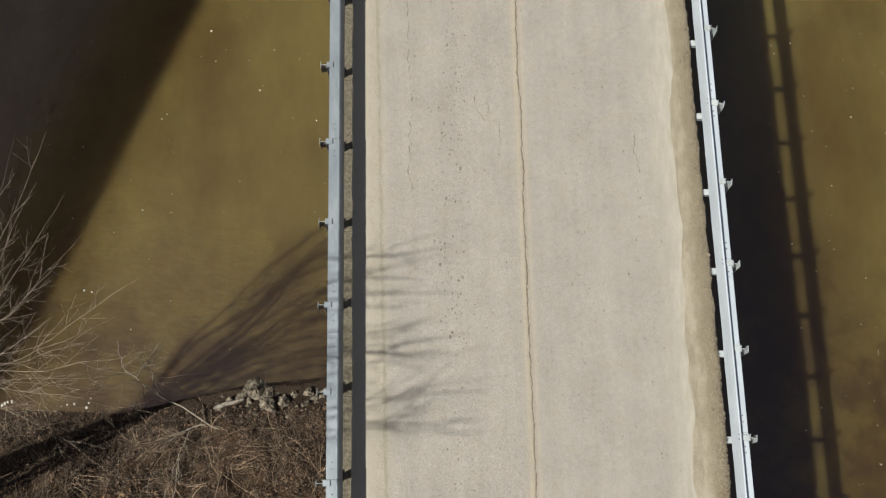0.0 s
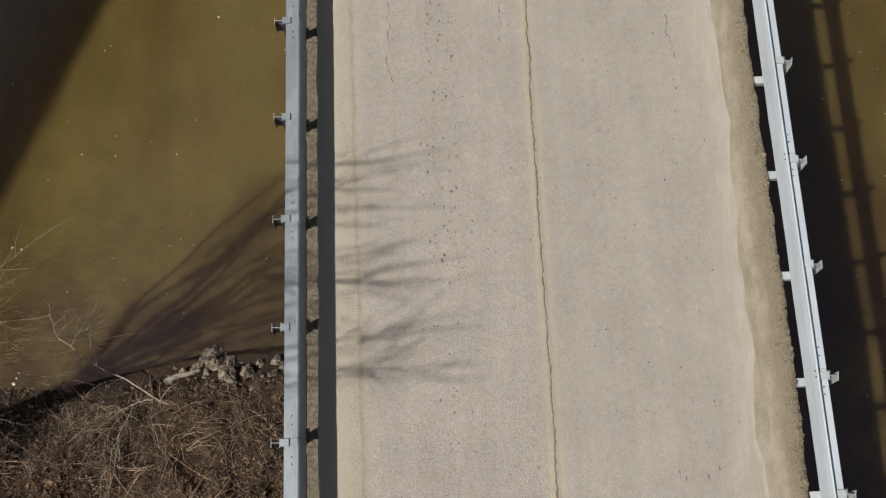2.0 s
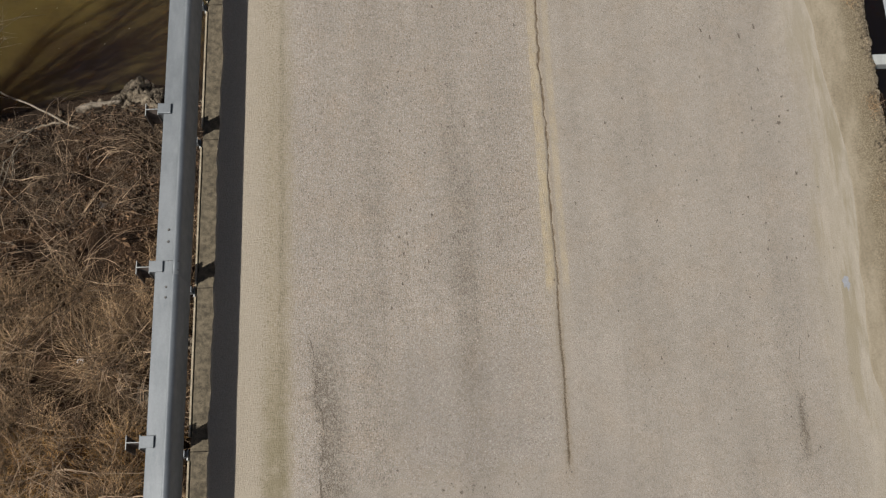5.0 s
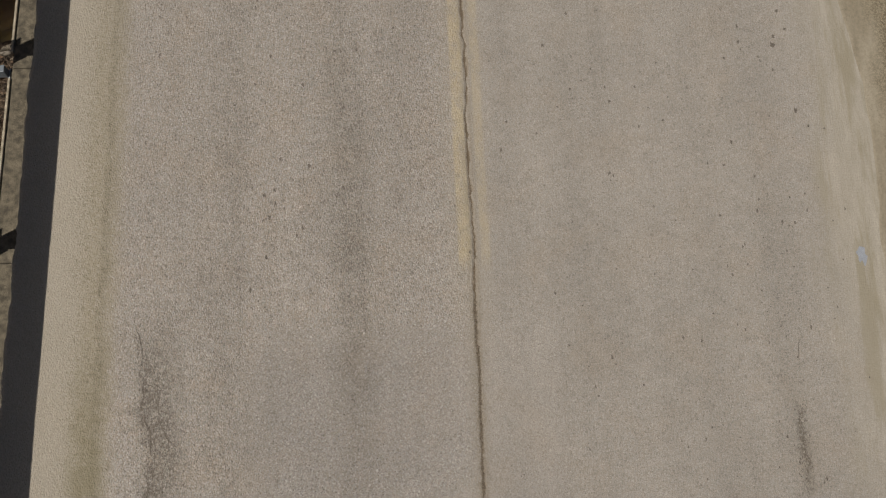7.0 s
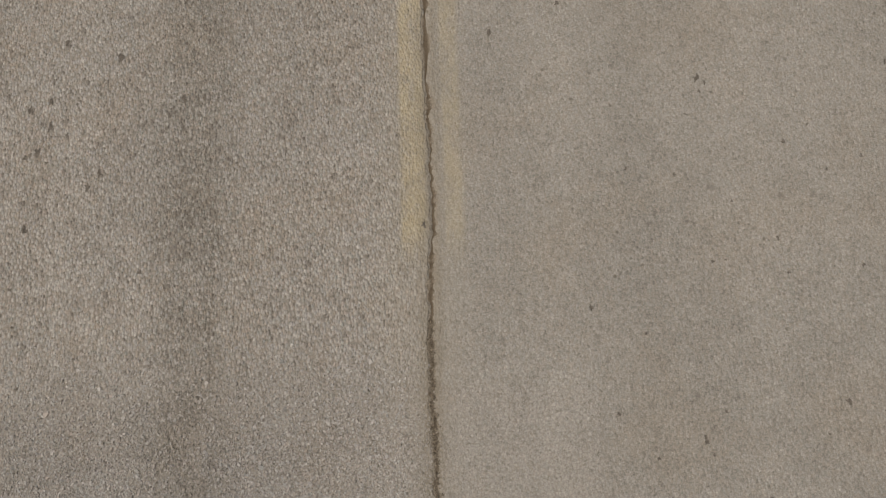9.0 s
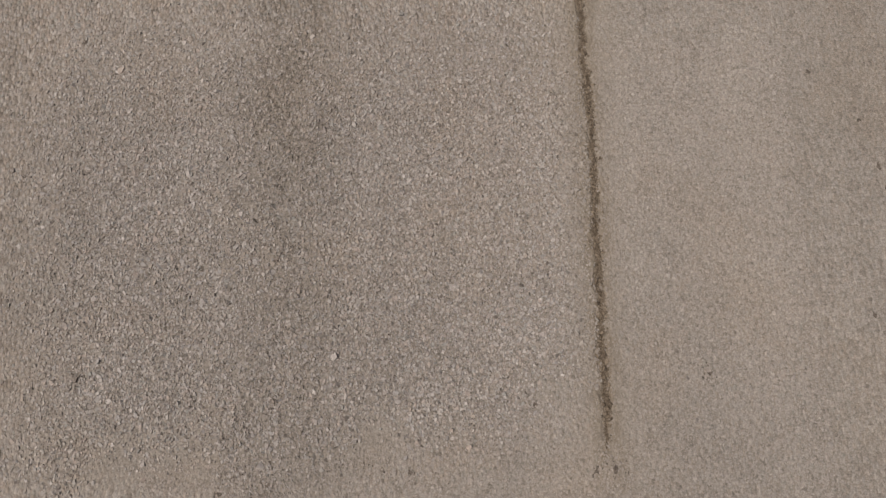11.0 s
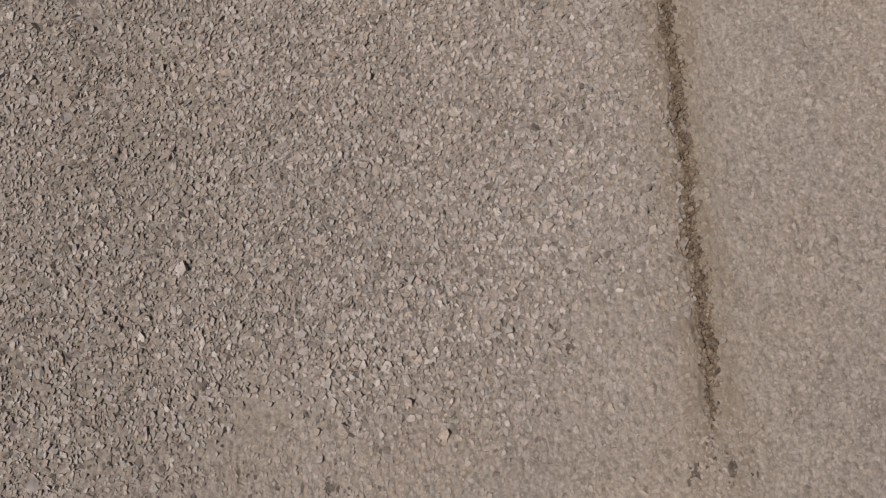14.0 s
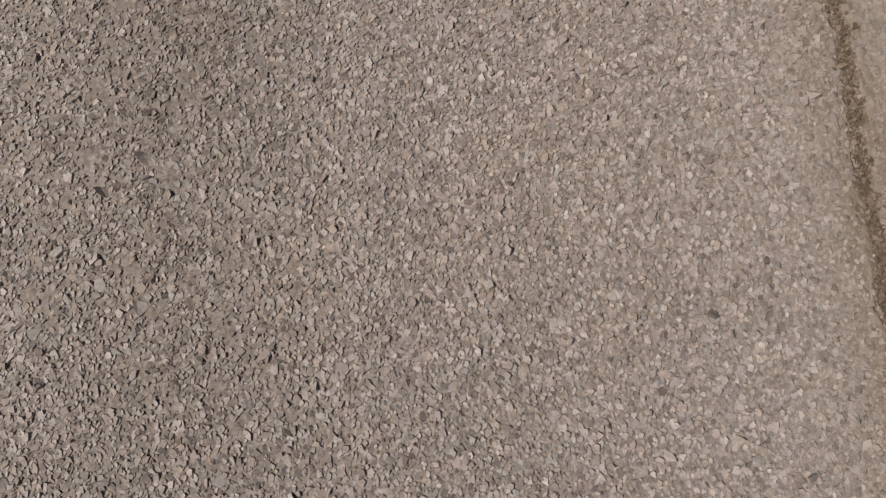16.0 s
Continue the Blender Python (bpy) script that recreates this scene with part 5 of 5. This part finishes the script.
def shade_tree(x, y, height, spread, seed):
    """An unseen bare round-headed tree, added up the bank so its crown dapples the shore."""
    o = np.array([x, y, ground_z(x, y) - 0.1])
    tree = tagged(empty_thing("bare_tree", o), "unseen bare round-headed tree, added to shade the bank", "tree")
    r = np.random.default_rng(seed)
    t, c = Tubes(), Tubes()
    top = np.array([0.8, 0.3, height * 0.55])
    limb(t, [(0, 0, 0), top * 0.5 + (0.2, 0, 0), top], 0.24, 0.13, 9, 0.05, seed, 12)
    part("trunk", t.mesh("trunk", BARK), tree)
    for k in range(13):
        a = k * 2.4 + r.uniform(-0.3, 0.3)
        h = r.uniform(0.25, 0.55)
        start = top * (0.55 + 0.45 * (k % 4) / 3)
        end = start + np.array([math.cos(a) * spread * 0.45, math.sin(a) * spread * 0.45, height * h * 1.1]) * r.uniform(0.7, 1.1)
        mid = (start + end) / 2 + np.array([0, 0, -0.08 * height]) + r.normal(0, 0.3, 3)
        line = limb(c, [start, mid, end], 0.12, 0.025, 6, 0.10, seed + k * 1.9, 16)
        twigs(c, line, r, 2.2, 0.026, 8, 1, seed + k * 3.3, 0.25)
    part("crown", c.mesh("crown", BARK), tree)


def shoot(t, pts, r0, r1, r, count, length, seed, level=1):
    """A straight young shoot with side shoots in turn to one side and the other, rising at a sharp angle."""
    line = limb(t, pts, r0, r1, 5, 0.07, seed, 16)
    hand = 1 if r.uniform() < 0.5 else -1
    for k in range(count):
        f = 0.18 + 0.76 * (k + r.uniform(-0.3, 0.3)) / count
        i = min(max(int(f * 15), 0), 14)
        way = line[i + 1] - line[i]
        way = way / (np.linalg.norm(way) + 1e-9)
        hand = -hand
        across = np.cross(way, (r.normal(0, 0.3), r.normal(0, 0.3), 1.0))
        across /= np.linalg.norm(across) + 1e-9
        a = r.uniform(0.45, 0.85)
        d = way * math.cos(a) + across * math.sin(a) * hand + np.array([0, 0, r.uniform(0.0, 0.25)])
        ln = length * r.uniform(0.5, 1.2) * (1.15 - 0.7 * f)
        bend = way * 0.18 * ln + r.normal(0, 0.05, 3) * ln
        end = line[i] + d * ln + bend
        side = [line[i], line[i] + d * ln * 0.5, end]
        if level:
            shoot(t, side, r0 * 0.55, r1 * 0.8, r, max(2, count // 3), length * 0.42, seed + k * 1.3, level - 1)
        else:
            limb(t, side, r0 * 0.55, r1 * 0.8, 3, 0.06, seed + k * 1.3, 6)


def low_tree():
    base = np.array([-18.2, 4.2, -8.8])
    tree = tagged(empty_thing("leaning_tree", base), "bare many-stemmed shrub tree reaching over the water", "tree")
    r = np.random.default_rng(33)
    t, c = Tubes(), Tubes()
    for k in range(5):
        limb(t, [(0.2 * k - 0.4, 0.5 * k - 1.0, -0.4), (0.1 * k, 0.6 * k - 1.2, 0.9), (0.8, 0.9 * k - 1.8, 2.2)], 0.09, 0.05, 7, 0.06, 1.0 + k, 9)
    part("trunk", t.mesh("trunk", BARK), tree)
    # tall group against the shaded water
    for k, tip in enumerate(((-12.8, 10.3, -4.6), (-13.7, 10.0, -4.8), (-12.25, 8.4, -4.8), (-13.1, 8.8, -5.0), (-11.7, 7.3, -5.0), (-13.2, 7.2, -5.2), (-12.5, 6.3, -5.2))):
        p = np.array(tip) - base
        start = np.array([0.9, 0.25 * k - 1.0, 2.0])
        mid = start + (p - start) * 0.5 + np.array([0.5, -0.75, 0.1])
        shoot(c, [start, mid, p], 0.0105, 0.0030, r, 9, 1.5, k * 3.1 + 1)
    # low sprays over the shallows
    for k, tip in enumerate(((-10.0, 6.0, -5.0), (-9.4, 4.1, -5.4), (-8.3, 3.4, -5.6), (-10.6, 5.0, -5.2), (-11.6, 2.8, -5.8), (-10.4, 3.0, -6.0), (-11.4, 4.3, -5.4), (-12.0, 1.6, -6.0), (-11.0, 0.9, -6.0), (-12.3, 5.0, -5.2), (-9.6, 2.4, -6.2))):
        p = np.array(tip) - base
        start = np.array([0.9, 0.15 * (tip[1] - 3.0) - 0.6, 1.6])
        mid = start + (p - start) * 0.5 + np.array([0.3, -0.3 * (tip[1] - 3.2), r.uniform(0.0, 0.5)])
        shoot(c, [start, mid, p], 0.0098, 0.0031, r, 9, 1.5, k * 4.7 + 60)
    part("crown", c.mesh("crown", TWIG), tree)


def fallen_branch():
    base = np.array([-8.3, 2.15, -8.0])
    ob = empty_thing("fallen_branch", base)
    tagged(ob, "bleached dead branch fallen across the water's edge", "branch")
    r = np.random.default_rng(8)
    for k, (pts, r0, r1) in enumerate((
        (((-8.3, 2.15, -7.95), (-9.08, 2.58, -8.05), (-10.05, 3.05, -8.25), (-10.84, 3.74, -8.3), (-11.47, 3.99, -8.3), (-11.42, 4.5, -8.0), (-11.39, 4.9, -7.9)), 0.055, 0.015),
        (((-10.2, 3.2, -8.2), (-10.35, 3.8, -8.1), (-10.5, 4.34, -8.0)), 0.026, 0.010),
        (((-10.9, 3.75, -8.2), (-10.6, 4.1, -8.0), (-10.3, 4.5, -7.9)), 0.02, 0.008),
        (((-8.7, 2.3, -7.95), (-9.16, 2.19, -7.9), (-9.83, 1.7, -7.7)), 0.06, 0.03),
        (((-9.1, 2.1, -7.7), (-9.3, 1.2, -7.1), (-9.42, 0.46, -6.7), (-9.4, -0.56, -6.1)), 0.034, 0.014),
        (((-9.18, 1.81, -7.6), (-9.25, 0.6, -6.7), (-9.0, -0.6, -5.9), (-8.65, -1.44, -5.5)), 0.026, 0.010),
    )):
        t = Tubes()
        line = limb(t, np.array(pts) - base, r0 * 0.46, r1 * 0.45, 6, 0.14, k * 2.2 + 0.4, 22)
        twigs(t, line, r, 1.1, 0.007, 8, 1, k * 3.3, 0.2)
        part("branch", t.mesh("branch", DEADWOOD), ob)


def driftwood():
    base = np.array([-8.56, 2.79, ground_z(-8.56, 2.79) + 0.08])
    end = np.array([-7.72, 3.13, ground_z(-7.72, 3.13) + 0.10])
    t = Tubes()
    limb(t, [base - base, (end - base) * 0.5 + (0, 0.03, 0.03), end - base], 0.085, 0.045, 8, 0.10, 5.5, 12)
    ob = new("driftwood_log", t.mesh("driftwood_log", DRIFT))
    ob.location = base
    tagged(ob, "pale stub of driftwood beside the shore boulders", "log")


def litter_and_foam():
    for x, y, s in ((-6.59, -3.67, 0.055), (-9.0, -3.2, 0.03)):
        ob = new("litter", lump_mesh("litter", s, x, LITTER, 0.5, 2))
        ob.location = (x, y, ground_z(x, y) + 0.06)
        tagged(ob, "scrap of white litter in the dry grass", "litter", "litter scraps")
    n = 170
    px, py = rng.uniform(-15, -4, n), rng.uniform(4.2, 17, n)
    px2, py2 = rng.uniform(9.0, 15, 200), rng.uniform(-0.5, 17, 200)
    px, py = np.concatenate([px, px2]), np.concatenate([py, py2])
    size = 0.0080 * np.exp(rng.normal(0, 0.65, len(px)))
    # a few larger pale flecks against the shore
    cx, cy = rng.normal(0, 0.22, 14) + np.repeat((-13.0, -15.0), 7), rng.normal(3.15, 0.12, 14)
    px, py, size = np.concatenate([px, cx]), np.concatenate([py, cy]), np.concatenate([size, rng.uniform(0.02, 0.05, 14)])
    verts, tris = chip_arrays(px, py, size, size * 0.2, 31)
    verts[:, 2] += WATER_Z + 0.003
    ob = new("foam_flecks", big_mesh("foam_flecks", verts, tris, FOAM))
    tagged(ob, "small pale foam flecks drifting on the river", "foam", kind="stuff")


# ---- a high unseen bridge, added upstream so its deck shades the water ----
def shadow_viaduct():
    holder = tagged(empty_thing("shadow_viaduct"), "unseen high concrete bridge, added upstream to shade the river", "bridge", kind="structure")
    way = Vector((0.389, 0.921, 0)).normalized()
    top = 26.0
    # the parapet's upper edge throws the edge of the shadow on the river
    start = Vector((-9.55 - 0.555 * (top + 9), 16.675 - 0.303 * (top + 9), 0)) - way * 70
    turn = math.degrees(math.atan2(way.y, way.x)) - 90

    def slab_part(name, a0, a1, z0, z1, length=150.0):
        me = from_bm(name, box_data(-a1, -a0, 0, length, z0, z1, 0.05), PALE_CONCRETE)
        o = part(name, me, holder)
        o.matrix_basis = pose(start.x, start.y, 0, 0, 0, turn)

    slab_part("deck", 0.0, 6.6, top - 1.6, top - 0.9)
    slab_part("parapet", 0.0, 0.3, top - 0.9, top)
    slab_part("parapet", 6.3, 6.6, top - 0.9, top)
    for x in (1.2, 3.1, 5.0):
        slab_part("girder", x, x + 0.4, top - 2.9, top - 1.6)
    for d in (18.0, 54.0, 112.0, 140.0):
        for x0, x1, z0, z1 in ((0.8, 5.8, top - 3.9, top - 2.9), (1.6, 5.0, -12.0, top - 3.9)):
            me = from_bm("pier", box_data(-x1, -x0, d, d + 1.6, z0, z1, 0.08), PALE_CONCRETE)
            o = part("pier", me, holder)
            o.matrix_basis = pose(start.x, start.y, 0, 0, 0, turn)


shadow_viaduct()
rocks()
fallen_branch()
tall_tree()
shade_tree(-21.5, -3.6, 13.0, 3.4, 71)
shade_tree(-19.5, -6.2, 12.0, 3.0, 72)
low_tree()
driftwood()
litter_and_foam()
gravel_edge()
edge_tufts()
bank_grass()
leaf_litter()
brambles()
cracks()
spalls()
paint_mark()
stone_chips()
